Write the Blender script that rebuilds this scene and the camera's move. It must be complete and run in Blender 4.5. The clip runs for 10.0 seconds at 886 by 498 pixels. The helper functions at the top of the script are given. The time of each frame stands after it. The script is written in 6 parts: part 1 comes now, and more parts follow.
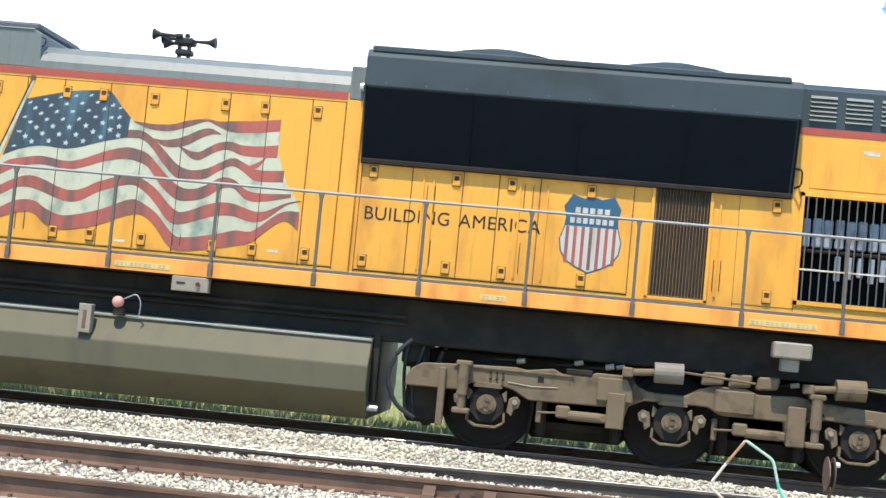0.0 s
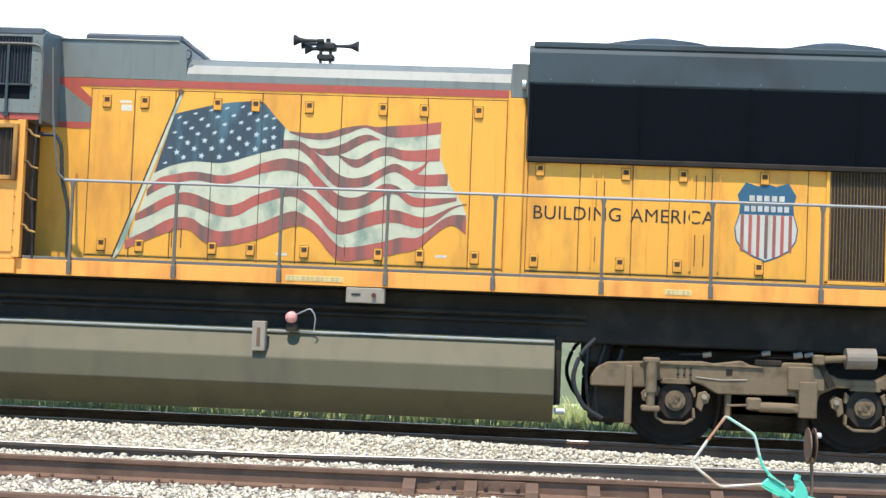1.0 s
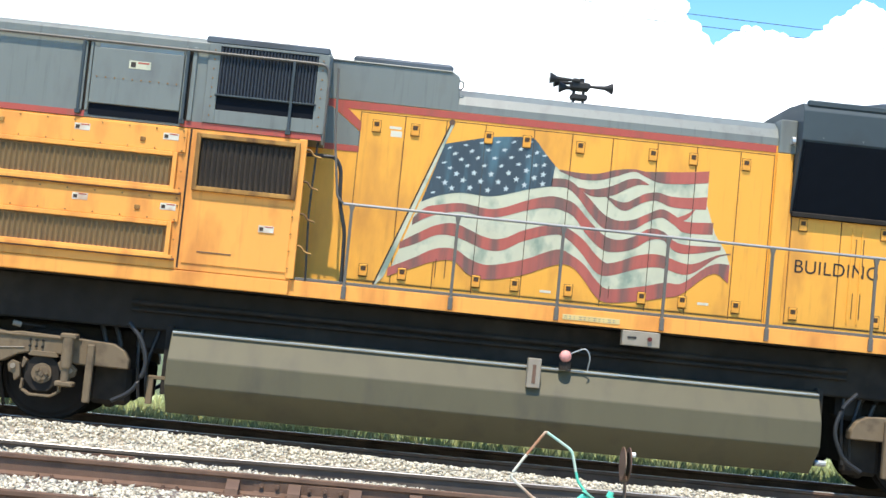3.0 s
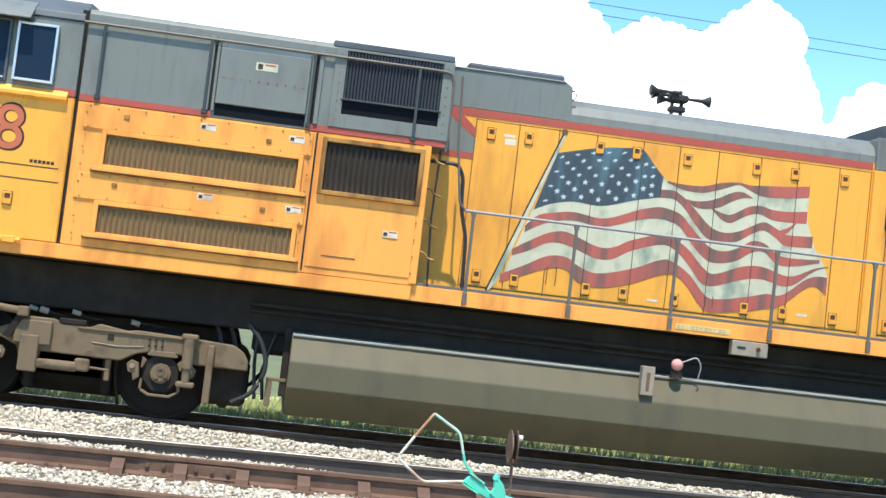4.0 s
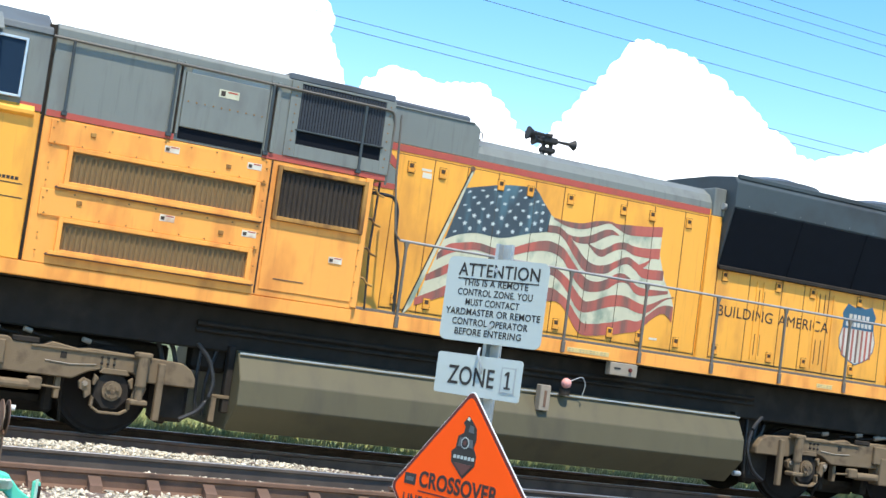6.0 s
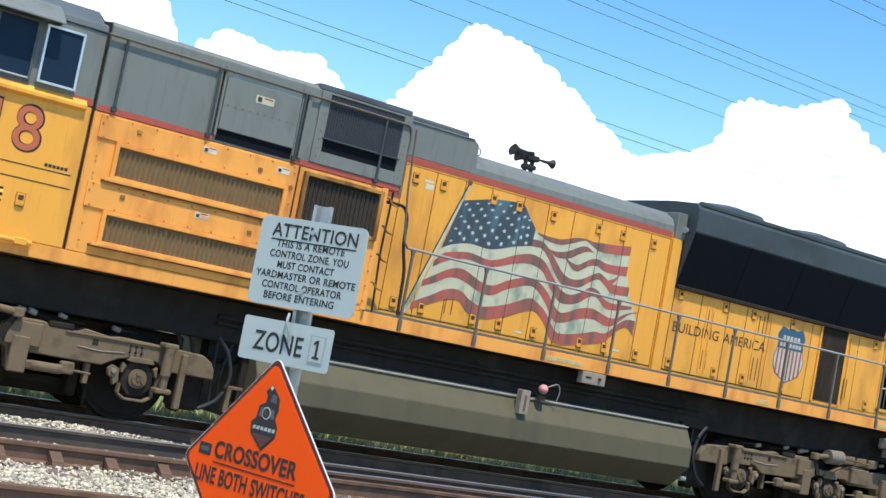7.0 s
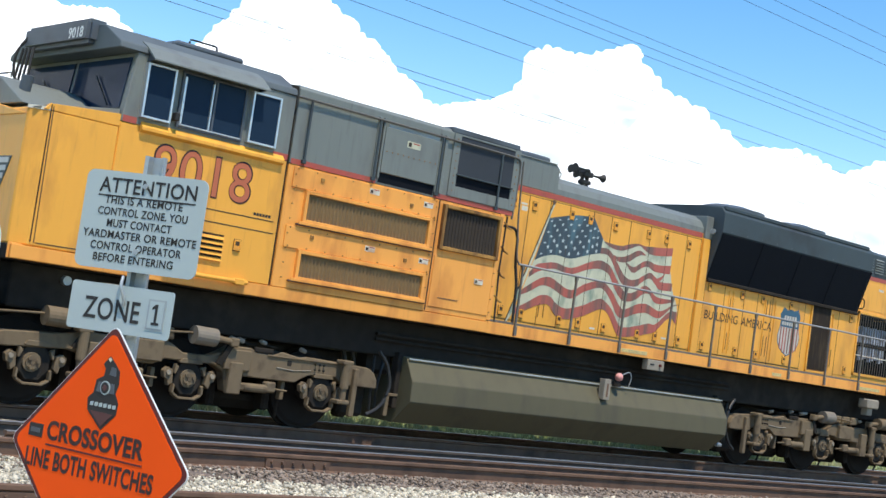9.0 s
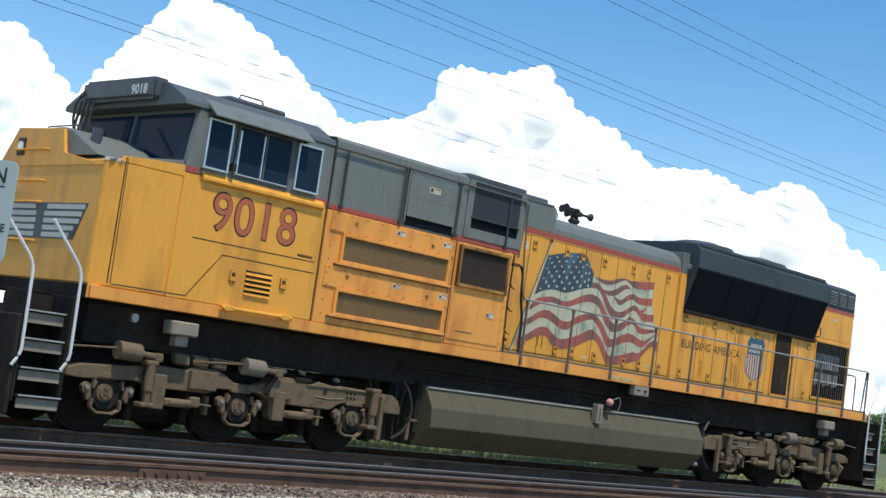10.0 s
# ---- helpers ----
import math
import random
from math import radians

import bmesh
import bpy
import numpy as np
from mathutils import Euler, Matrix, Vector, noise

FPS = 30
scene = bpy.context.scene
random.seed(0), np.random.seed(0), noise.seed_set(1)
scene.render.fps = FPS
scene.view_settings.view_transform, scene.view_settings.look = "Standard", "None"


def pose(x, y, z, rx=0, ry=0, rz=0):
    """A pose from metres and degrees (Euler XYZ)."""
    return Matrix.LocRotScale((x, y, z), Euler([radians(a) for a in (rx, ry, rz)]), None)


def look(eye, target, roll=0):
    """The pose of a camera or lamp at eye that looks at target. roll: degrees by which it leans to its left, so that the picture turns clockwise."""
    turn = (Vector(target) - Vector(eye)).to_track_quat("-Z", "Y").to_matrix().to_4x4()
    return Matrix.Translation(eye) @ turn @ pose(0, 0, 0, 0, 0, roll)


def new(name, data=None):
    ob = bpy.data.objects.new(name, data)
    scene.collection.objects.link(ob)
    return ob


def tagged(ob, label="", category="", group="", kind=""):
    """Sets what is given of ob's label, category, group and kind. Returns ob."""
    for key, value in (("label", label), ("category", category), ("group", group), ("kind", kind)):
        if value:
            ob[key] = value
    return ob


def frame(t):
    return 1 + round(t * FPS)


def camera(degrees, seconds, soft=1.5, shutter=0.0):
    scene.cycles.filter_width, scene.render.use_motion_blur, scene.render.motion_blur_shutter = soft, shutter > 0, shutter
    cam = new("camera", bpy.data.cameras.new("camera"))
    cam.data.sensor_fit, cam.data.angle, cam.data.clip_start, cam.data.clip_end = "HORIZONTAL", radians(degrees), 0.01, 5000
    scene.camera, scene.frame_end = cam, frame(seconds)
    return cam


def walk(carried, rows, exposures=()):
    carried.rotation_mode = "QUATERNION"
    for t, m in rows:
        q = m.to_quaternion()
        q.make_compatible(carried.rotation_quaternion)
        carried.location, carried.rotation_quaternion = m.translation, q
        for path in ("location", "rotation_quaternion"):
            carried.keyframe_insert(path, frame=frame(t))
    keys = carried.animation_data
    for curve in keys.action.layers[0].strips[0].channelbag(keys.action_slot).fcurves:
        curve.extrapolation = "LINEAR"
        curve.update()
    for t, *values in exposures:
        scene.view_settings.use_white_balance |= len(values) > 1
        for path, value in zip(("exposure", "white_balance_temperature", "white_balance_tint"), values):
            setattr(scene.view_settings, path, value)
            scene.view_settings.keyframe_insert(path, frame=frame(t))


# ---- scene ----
# ---- the camera and its path ----
cam = camera(35.33, 10.0, soft=1.5)
PATH = [
    (0, -0.001, 0.000, 1.341, 93.24, -5.44, 4.92),
    (0.5, -0.082, 0.087, 1.355, 93.15, -3.95, 4.73),
    (1, -0.093, 0.116, 1.403, 92.62, -2.24, 3.36),
    (1.5, -0.016, 0.156, 1.371, 92.68, -3.66, 4.73),
    (2, 0.053, 0.027, 1.377, 92.56, -4.99, 3.08),
    (2.5, 0.039, 0.068, 1.408, 92.59, -4.88, 1.30),
    (3, 0.049, 0.008, 1.338, 93.72, -5.62, -2.83),
    (4.3, 0.116, 0.007, 1.335, 92.95, -6.32, -10.04),
    (4.5, 0.135, -0.021, 1.326, 92.41, -5.19, -13.40),
    (5, 0.132, -0.016, 1.372, 92.76, -5.61, -14.49),
    (5.5, 0.192, 0.096, 1.385, 91.87, -5.30, -15.76),
    (6, 0.221, 0.186, 1.354, 94.61, -7.69, -26.95),
    (6.2, 0.243, 0.250, 1.345, 93.78, -9.24, -30.37),
    (7.5, 0.492, 0.608, 1.332, 95.28, -9.83, -37.20),
    (8, 0.441, 0.794, 1.316, 94.17, -6.81, -43.48),
    (8.5, 0.395, 0.958, 1.317, 93.89, -6.88, -43.61),
    (9, 0.536, 0.939, 1.331, 94.12, -8.10, -42.41),
    (9.5, 0.655, 0.782, 1.322, 95.12, -8.23, -45.02),
    (10, 0.907, 0.786, 1.260, 95.40, -7.96, -46.00),
]
walk(cam, [(t, pose(*p)) for t, *p in PATH], [(0.0, 0.42), (5.5, 0.42), (6.2, 0.36), (7.4, -0.12), (8.5, -0.36), (8.8, -0.23), (9.0, -0.05), (9.2, -0.23), (9.5, -0.40), (10.0, -0.46)])
# seconds and metres: how far the locomotive has rolled along its track
ROLL = [(0, -0.786), (0.5, 0.413), (1, 1.605), (1.5, 2.819), (2, 4.043), (2.5, 5.257), (3, 6.504), (4.3, 9.829), (4.5, 10.330), (5, 11.556), (5.5, 12.829), (6, 14.154), (6.2, 14.689), (7.5, 18.161), (8, 19.448), (8.5, 20.727), (9, 22.065), (9.5, 23.391), (10, 24.707)]

# ---- daylight ----
SUN_DIR = Vector((-0.11, -0.41, 1.0)).normalized()
world = bpy.data.worlds.new("sky")
scene.world = world
world.use_nodes = True
wn = world.node_tree.nodes
sky = wn.new("ShaderNodeTexSky")
sky.sky_type = "NISHITA"
sky.sun_disc = False
sky.sun_elevation = math.asin(SUN_DIR.z)
sky.sun_rotation = math.atan2(SUN_DIR.x, SUN_DIR.y)
sky.air_density, sky.dust_density, sky.ozone_density = 1.0, 0.0, 0.25
wn["Background"].inputs[1].default_value = 0.22
tint = wn.new("ShaderNodeHueSaturation")
tint.inputs["Saturation"].default_value = 1.38
world.node_tree.links.new(sky.outputs[0], tint.inputs["Color"])
world.node_tree.links.new(tint.outputs[0], wn["Background"].inputs[0])
sun_data = bpy.data.lights.new("sun", "SUN")
sun_data.energy, sun_data.angle, sun_data.color = 4.9, radians(0.53), (1.0, 0.91, 0.78)
sun = new("sun", sun_data)
sun.matrix_world = look(SUN_DIR * 100, (0, 0, 0))
scene.view_settings.exposure = 0.2


# ---- materials ----
def material(name, colour, rough=0.6, metal=0.0, vary=0.12, scale=6.0, stretch=(1, 1, 1), dirt=None, dirt_scale=1.5,
             dirt_low=0.5, dirt_high=0.75, bump=0.1, bump_scale=60.0, spec=0.5, island=0.0, streak=None, streak_amount=0.5):
    m = bpy.data.materials.new(name)
    m.use_nodes = True
    nt = m.node_tree
    n, ln = nt.nodes, nt.links.new
    b = n["Principled BSDF"]
    b.inputs["Roughness"].default_value, b.inputs["Metallic"].default_value = rough, metal
    b.inputs["Specular IOR Level"].default_value = spec
    co = n.new("ShaderNodeTexCoord")
    mp = n.new("ShaderNodeMapping")
    mp.inputs["Scale"].default_value = stretch
    ln(co.outputs["Object"], mp.inputs["Vector"])
    no = n.new("ShaderNodeTexNoise")
    no.inputs["Scale"].default_value, no.inputs["Detail"].default_value = scale, 6.0
    ln(mp.outputs[0], no.inputs["Vector"])
    mix = n.new("ShaderNodeMix")
    mix.data_type = "RGBA"
    mix.inputs[6].default_value = (*[c * (1 - vary) for c in colour], 1)
    mix.inputs[7].default_value = (*[min(1, c * (1 + vary)) for c in colour], 1)
    ln(no.outputs["Fac"], mix.inputs[0])
    out = mix.outputs[2]
    if dirt:
        dn = n.new("ShaderNodeTexNoise")
        dn.inputs["Scale"].default_value, dn.inputs["Detail"].default_value = dirt_scale, 8.0
        ln(mp.outputs[0], dn.inputs["Vector"])
        rp = n.new("ShaderNodeMapRange")
        rp.inputs["From Min"].default_value, rp.inputs["From Max"].default_value = dirt_low, dirt_high
        ln(dn.outputs["Fac"], rp.inputs["Value"])
        m2 = n.new("ShaderNodeMix")
        m2.data_type = "RGBA"
        ln(rp.outputs[0], m2.inputs[0])
        ln(out, m2.inputs[6])
        m2.inputs[7].default_value = (*dirt, 1)
        out = m2.outputs[2]
    if streak:
        # runs of rust and soot down the sheet
        sm = n.new("ShaderNodeMapping")
        sm.inputs["Scale"].default_value = (10, 10, 0.6)
        ln(co.outputs["Object"], sm.inputs["Vector"])
        sn = n.new("ShaderNodeTexNoise")
        sn.inputs["Scale"].default_value, sn.inputs["Detail"].default_value, sn.inputs["Roughness"].default_value = 1.6, 7.0, 0.62
        ln(sm.outputs[0], sn.inputs["Vector"])
        sr = n.new("ShaderNodeMapRange")
        sr.inputs["From Min"].default_value, sr.inputs["From Max"].default_value = 0.57, 0.80
        sr.inputs["To Max"].default_value = streak_amount
        ln(sn.outputs["Fac"], sr.inputs["Value"])
        m3 = n.new("ShaderNodeMix")
        m3.data_type = "RGBA"
        ln(sr.outputs[0], m3.inputs[0])
        ln(out, m3.inputs[6])
        m3.inputs[7].default_value = (*streak, 1)
        out = m3.outputs[2]
    if island:
        geo = n.new("ShaderNodeNewGeometry")
        inf = n.new("ShaderNodeMath")
        inf.operation = "MULTIPLY_ADD"
        inf.inputs[1].default_value, inf.inputs[2].default_value = 2 * island, 1 - island
        ln(geo.outputs["Random Per Island"], inf.inputs[0])
        hv = n.new("ShaderNodeHueSaturation")
        ln(inf.outputs[0], hv.inputs["Value"])
        ln(out, hv.inputs["Color"])
        out = hv.outputs[0]
    ln(out, b.inputs["Base Color"])
    bn = n.new("ShaderNodeTexNoise")
    bn.inputs["Scale"].default_value, bn.inputs["Detail"].default_value = bump_scale, 4.0
    ln(co.outputs["Object"], bn.inputs["Vector"])
    bp = n.new("ShaderNodeBump")
    bp.inputs["Strength"].default_value, bp.inputs["Distance"].default_value = bump, 0.01
    ln(bn.outputs["Fac"], bp.inputs["Height"])
    ln(bp.outputs[0], b.inputs["Normal"])
    return m


STREAK = (5, 5, 0.5)
YELLOW = material("yellow_enamel", (0.86, 0.402, 0.058), 0.42, vary=0.05, scale=1.4, stretch=(2, 2, 0.7), dirt=(0.55, 0.24, 0.05),
                  dirt_scale=1.3, dirt_low=0.5, dirt_high=0.78, bump=0.04, bump_scale=25, spec=0.3, streak=(0.36, 0.16, 0.045), streak_amount=0.42)
GREY = material("grey_enamel", (0.176, 0.192, 0.172), 0.5, vary=0.07, scale=2, stretch=(2, 2, 0.7), dirt=(0.13, 0.13, 0.12),
                dirt_scale=2.0, dirt_low=0.52, dirt_high=0.8, bump=0.04, bump_scale=25, streak=(0.07, 0.07, 0.065), streak_amount=0.5)
LIGHT_GREY = material("light_grey_enamel", (0.33, 0.37, 0.37), 0.5, vary=0.08, scale=3, dirt=(0.22, 0.23, 0.22), bump=0.04)
ROOF_GREY = material("roof_grey_enamel", (0.10, 0.12, 0.125), 0.6, vary=0.12, scale=3, dirt=(0.075, 0.08, 0.08), bump=0.06)
DARK_GREY = material("dark_grey_enamel", (0.085, 0.10, 0.115), 0.5, vary=0.12, scale=3, dirt=(0.05, 0.05, 0.05), bump=0.05)
BLOCK_YELLOW = material("sun_faded_yellow_enamel", (0.88, 0.380, 0.078), 0.45, vary=0.05, scale=1.4, stretch=(2, 2, 0.7), dirt=(0.60, 0.22, 0.05),
                        dirt_scale=1.6, dirt_low=0.5, dirt_high=0.76, bump=0.04, bump_scale=25, spec=0.3, streak=(0.40, 0.15, 0.05), streak_amount=0.4)
RED = material("red_stripe_paint", (0.42, 0.075, 0.05), 0.5, vary=0.1, stretch=STREAK, dirt=(0.3, 0.08, 0.05), bump=0.03)
BLACK = material("black_underframe", (0.032, 0.028, 0.024), 0.9, vary=0.3, dirt=(0.055, 0.046, 0.036), bump=0.2, spec=0.06)
SCREEN = material("black_screen_and_hollow_shade", (0.006, 0.008, 0.012), 0.8, vary=0.2, bump=0.3, bump_scale=120, spec=0.12)
TANK = material("olive_grey_tank_paint", (0.112, 0.099, 0.058), 0.6, vary=0.08, scale=2, stretch=(2, 2, 0.6), dirt=(0.085, 0.075, 0.05), bump=0.05, spec=0.3)
TRUCK = material("dusty_tan_truck_paint", (0.185, 0.138, 0.086), 0.85, spec=0.15, vary=0.22, scale=5, dirt=(0.085, 0.062, 0.042), dirt_scale=5, bump=0.25)
WHEEL = material("greasy_wheel_steel", (0.024, 0.021, 0.019), 0.85, 0.0, spec=0.1, vary=0.3, scale=5, bump=0.2)
STEEL = material("worn_rail_steel", (0.40, 0.385, 0.36), 0.42, 0.8, vary=0.15, scale=8, bump=0.05)
GREY_RAIL = material("dusty_grey_rail_side", (0.09, 0.073, 0.06), 0.8, vary=0.2, scale=7, dirt=(0.14, 0.11, 0.085), dirt_scale=2, bump=0.2, spec=0.2)
RUST = material("rusty_rail_side", (0.165, 0.100, 0.068), 0.85, vary=0.25, scale=7, dirt=(0.085, 0.055, 0.04), dirt_scale=3, bump=0.3, spec=0.2)
WOOD = material("weathered_sleeper_wood", (0.16, 0.125, 0.10), 0.9, vary=0.3, scale=4, stretch=(8, 0.7, 3), dirt=(0.06, 0.045, 0.04), bump=0.4)
STONE = material("pale_limestone_ballast", (0.57, 0.51, 0.385), 0.9, vary=0.15, scale=20, bump=0.3, island=0.45)
# sky reflection is put into the blue base colour; specular stays low
GLASS = material("dark_cab_glass", (0.016, 0.032, 0.058), 0.08, 0.0, vary=0.1, bump=0.0, spec=0.05)
CHROME = material("bare_aluminium", (0.62, 0.64, 0.65), 0.35, 0.8, vary=0.08, bump=0.05)
PIPE = material("grey_handrail_paint", (0.125, 0.112, 0.092), 0.5, vary=0.15, scale=12, bump=0.05)
WHITE = material("white_paint", (0.74, 0.75, 0.72), 0.5, vary=0.06, bump=0.04)
SIGN_WHITE = material("white_sign_sheeting", (0.41, 0.475, 0.46), 0.5, vary=0.05, scale=3, dirt=(0.35, 0.40, 0.39), bump=0.03)
ORANGE = material("orange_sign_sheeting", (1.0, 0.098, 0.008), 0.7, spec=0.1, vary=0.05, scale=3, bump=0.03)
INK = material("black_ink", (0.02, 0.018, 0.016), 0.6, vary=0.1, bump=0.0)
LATCH_DARK = material("latch_hollow_shade", (0.075, 0.042, 0.018), 0.8, vary=0.2, bump=0.0)
SIGN_INK = material("maroon_black_ink", (0.035, 0.012, 0.01), 0.6, vary=0.1, bump=0.0)
EMBLEM_BROWN = material("dull_maroon_ink", (0.10, 0.035, 0.03), 0.6, vary=0.15, bump=0.0)
DARK_RED = material("dark_red_ink", (0.11, 0.012, 0.008), 0.6, vary=0.1, bump=0.0)
GALV = material("galvanised_post", (0.42, 0.44, 0.44), 0.45, 0.6, vary=0.2, scale=18, bump=0.1)
MINT = material("mint_green_paint", (0.10, 0.60, 0.42), 0.5, vary=0.12, dirt=(0.25, 0.3, 0.22), dirt_scale=6, dirt_low=0.6, bump=0.1)
CREAM = material("pale_worn_handle_paint", (0.66, 0.62, 0.50), 0.6, vary=0.15, dirt=(0.45, 0.22, 0.10), dirt_scale=5, bump=0.1)
LEAF = material("leaf_green", (0.11, 0.16, 0.055), 0.6, vary=0.3, scale=1.0, bump=0.1, island=0.4)
FIELD = material("rough_field_growth", (0.115, 0.14, 0.05), 0.9, vary=0.35, scale=0.5, dirt=(0.20, 0.19, 0.10), dirt_scale=0.15, bump=0.8, bump_scale=4)
GRASS = material("dry_summer_grass", (0.40, 0.43, 0.19), 0.8, vary=0.2, scale=0.8, dirt=(0.46, 0.43, 0.23), dirt_scale=0.5, bump=0.3, island=0.3)
CLOUD = material("white_cumulus", (0.97, 0.97, 0.97), 1.0, vary=0.01, scale=0.01, bump=0.0, spec=0.0)
# a white glow is added to make up for too little sunlight on the clouds
CLOUD.node_tree.nodes["Principled BSDF"].inputs["Emission Color"].default_value = (1, 1, 1, 1)
CLOUD.node_tree.nodes["Principled BSDF"].inputs["Emission Strength"].default_value = 0.34
MURAL_RED = material("mural_red", (0.43, 0.105, 0.075), 0.5, vary=0.18, scale=3, stretch=STREAK, dirt=(0.17, 0.095, 0.075), dirt_scale=0.9, dirt_low=0.46, dirt_high=0.62, bump=0.03)
MURAL_WHITE = material("mural_cream", (0.56, 0.55, 0.39), 0.5, vary=0.16, scale=3, stretch=(1.6, 1.6, 1.1), dirt=(0.25, 0.31, 0.23), dirt_scale=2.2, dirt_low=0.50, dirt_high=0.66, bump=0.03)
MURAL_BLUE = material("mural_blue", (0.042, 0.062, 0.076), 0.5, vary=0.3, scale=3, stretch=(4, 4, 1), dirt=(0.08, 0.17, 0.21), dirt_scale=1.2, dirt_low=0.50, dirt_high=0.70, bump=0.03)
MURAL_STAR = material("mural_star_white", (0.52, 0.58, 0.56), 0.5, vary=0.2, scale=4, dirt=(0.25, 0.32, 0.34), dirt_scale=2.0, bump=0.03)
SHIELD_BLUE = material("shield_blue", (0.028, 0.10, 0.165), 0.5, vary=0.1, bump=0.03)
SHIELD_CREAM = material("faded_shield_white", (0.56, 0.53, 0.46), 0.5, vary=0.15, scale=5, stretch=STREAK, dirt=(0.40, 0.33, 0.22), bump=0.03)
NUMBER_RED = material("number_red", (0.50, 0.13, 0.055), 0.5, vary=0.1, bump=0.03)
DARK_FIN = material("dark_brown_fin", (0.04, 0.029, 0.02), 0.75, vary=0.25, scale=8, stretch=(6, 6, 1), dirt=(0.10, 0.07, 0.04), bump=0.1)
FIN = material("dusty_brass_fin", (0.215, 0.135, 0.055), 0.7, vary=0.25, scale=8, stretch=(6, 6, 1), dirt=(0.11, 0.08, 0.045), bump=0.1)
RADIATOR = material("weathered_dark_grey_enamel", (0.050, 0.067, 0.074), 0.6, vary=0.12, scale=3, dirt=(0.035, 0.038, 0.04), bump=0.05, spec=0.3)
GRILLE = material("blue_grey_grille", (0.045, 0.054, 0.066), 0.6, vary=0.15, scale=3, bump=0.05, spec=0.3)
GRIMY_YELLOW = material("grimy_yellow_enamel", (0.42, 0.22, 0.06), 0.6, vary=0.2, scale=4, stretch=(3, 3, 0.8), dirt=(0.12, 0.06, 0.025), dirt_scale=1.6, dirt_low=0.42, dirt_high=0.66, bump=0.06, spec=0.2)
CYL_GREY = material("dusty_grey_cylinder", (0.21, 0.18, 0.14), 0.6, vary=0.2, scale=9, dirt=(0.11, 0.085, 0.06), bump=0.1, spec=0.3)
DULL = material("dull_dusty_metal", (0.30, 0.26, 0.20), 0.7, vary=0.2, scale=9, dirt=(0.17, 0.13, 0.09), bump=0.1, spec=0.25)
COOLER = material("pale_blue_grey_cooler", (0.34, 0.38, 0.44), 0.55, vary=0.2, scale=8, dirt=(0.12, 0.12, 0.12), dirt_scale=3, bump=0.1)
RUBBER = material("black_rubber_hose", (0.02, 0.02, 0.02), 0.5, vary=0.2, bump=0.1)
RAIL_GREY = material("bleached_grey_tube_paint", (0.32, 0.31, 0.29), 0.45, vary=0.12, scale=10, bump=0.05)
PALE_YELLOW = material("pale_yellow_plate", (0.66, 0.50, 0.20), 0.6, vary=0.1, dirt=(0.5, 0.36, 0.14), bump=0.03)
DIRTY_STONE = material("brown_dirty_ballast", (0.26, 0.20, 0.15), 0.9, vary=0.2, scale=20, bump=0.3, island=0.45)
PINK = material("faded_red_cap", (0.72, 0.32, 0.28), 0.6, vary=0.15, bump=0.05)


# ---- shapes ----
def bm_new():
    return bmesh.new()


def add_box(bm, x0, x1, y0, y1, z0, z1, bevel=0.0, seg=1):
    r = bmesh.ops.create_cube(bm, size=1.0, matrix=Matrix.Translation(((x0 + x1) / 2, (y0 + y1) / 2, (z0 + z1) / 2)) @ Matrix.Diagonal((x1 - x0, y1 - y0, z1 - z0, 1)))
    if bevel:
        es = list({e for v in r["verts"] for e in v.link_edges})
        bmesh.ops.bevel(bm, geom=es, offset=bevel, segments=seg, affect="EDGES", clamp_overlap=True)
    return bm


def add_cyl(bm, a, b, r, seg=16, r2=None):
    a, b = Vector(a), Vector(b)
    d = b - a
    m = Matrix.Translation((a + b) / 2) @ d.to_track_quat("Z", "Y").to_matrix().to_4x4()
    bmesh.ops.create_cone(bm, cap_ends=True, segments=seg, radius1=r, radius2=r if r2 is None else r2, depth=d.length, matrix=m)
    return bm


def add_prism(bm, outline, axis, a, b, bevel=0.0):
    """Extrude a closed outline of (u, v) along an axis: x takes (y, z), y takes (x, z), z takes (x, y)."""
    def at(u, v, w):
        return {"x": (w, u, v), "y": (u, w, v), "z": (u, v, w)}[axis]
    va = [bm.verts.new(at(u, v, a)) for u, v in outline]
    vb = [bm.verts.new(at(u, v, b)) for u, v in outline]
    n = len(outline)
    faces = [bm.faces.new(va), bm.faces.new(vb[::-1])]
    faces += [bm.faces.new((va[i], vb[i], vb[(i + 1) % n], va[(i + 1) % n])) for i in range(n)]
    bmesh.ops.recalc_face_normals(bm, faces=faces)
    if bevel:
        bmesh.ops.bevel(bm, geom=list({e for f in faces for e in f.edges}), offset=bevel, segments=1, affect="EDGES", clamp_overlap=True)
    return bm


def add_tube(bm, pts, r, seg=8):
    """A round bar along a chain of points."""
    pts = [Vector(p) for p in pts]
    rings = []
    for i, p in enumerate(pts):
        d = (pts[min(i + 1, len(pts) - 1)] - pts[max(i - 1, 0)]).normalized()
        ref = Vector((0, 0, 1)) if abs(d.z) < 0.9 else Vector((1, 0, 0))
        u = d.cross(ref).normalized()
        w = d.cross(u)
        rings.append([bm.verts.new(p + r * (math.cos(k * math.tau / seg) * u + math.sin(k * math.tau / seg) * w)) for k in range(seg)])
    for a, b in zip(rings, rings[1:]):
        for k in range(seg):
            bm.faces.new((a[k], a[(k + 1) % seg], b[(k + 1) % seg], b[k]))
    bm.faces.new(rings[0])
    bm.faces.new(rings[-1][::-1])
    return bm


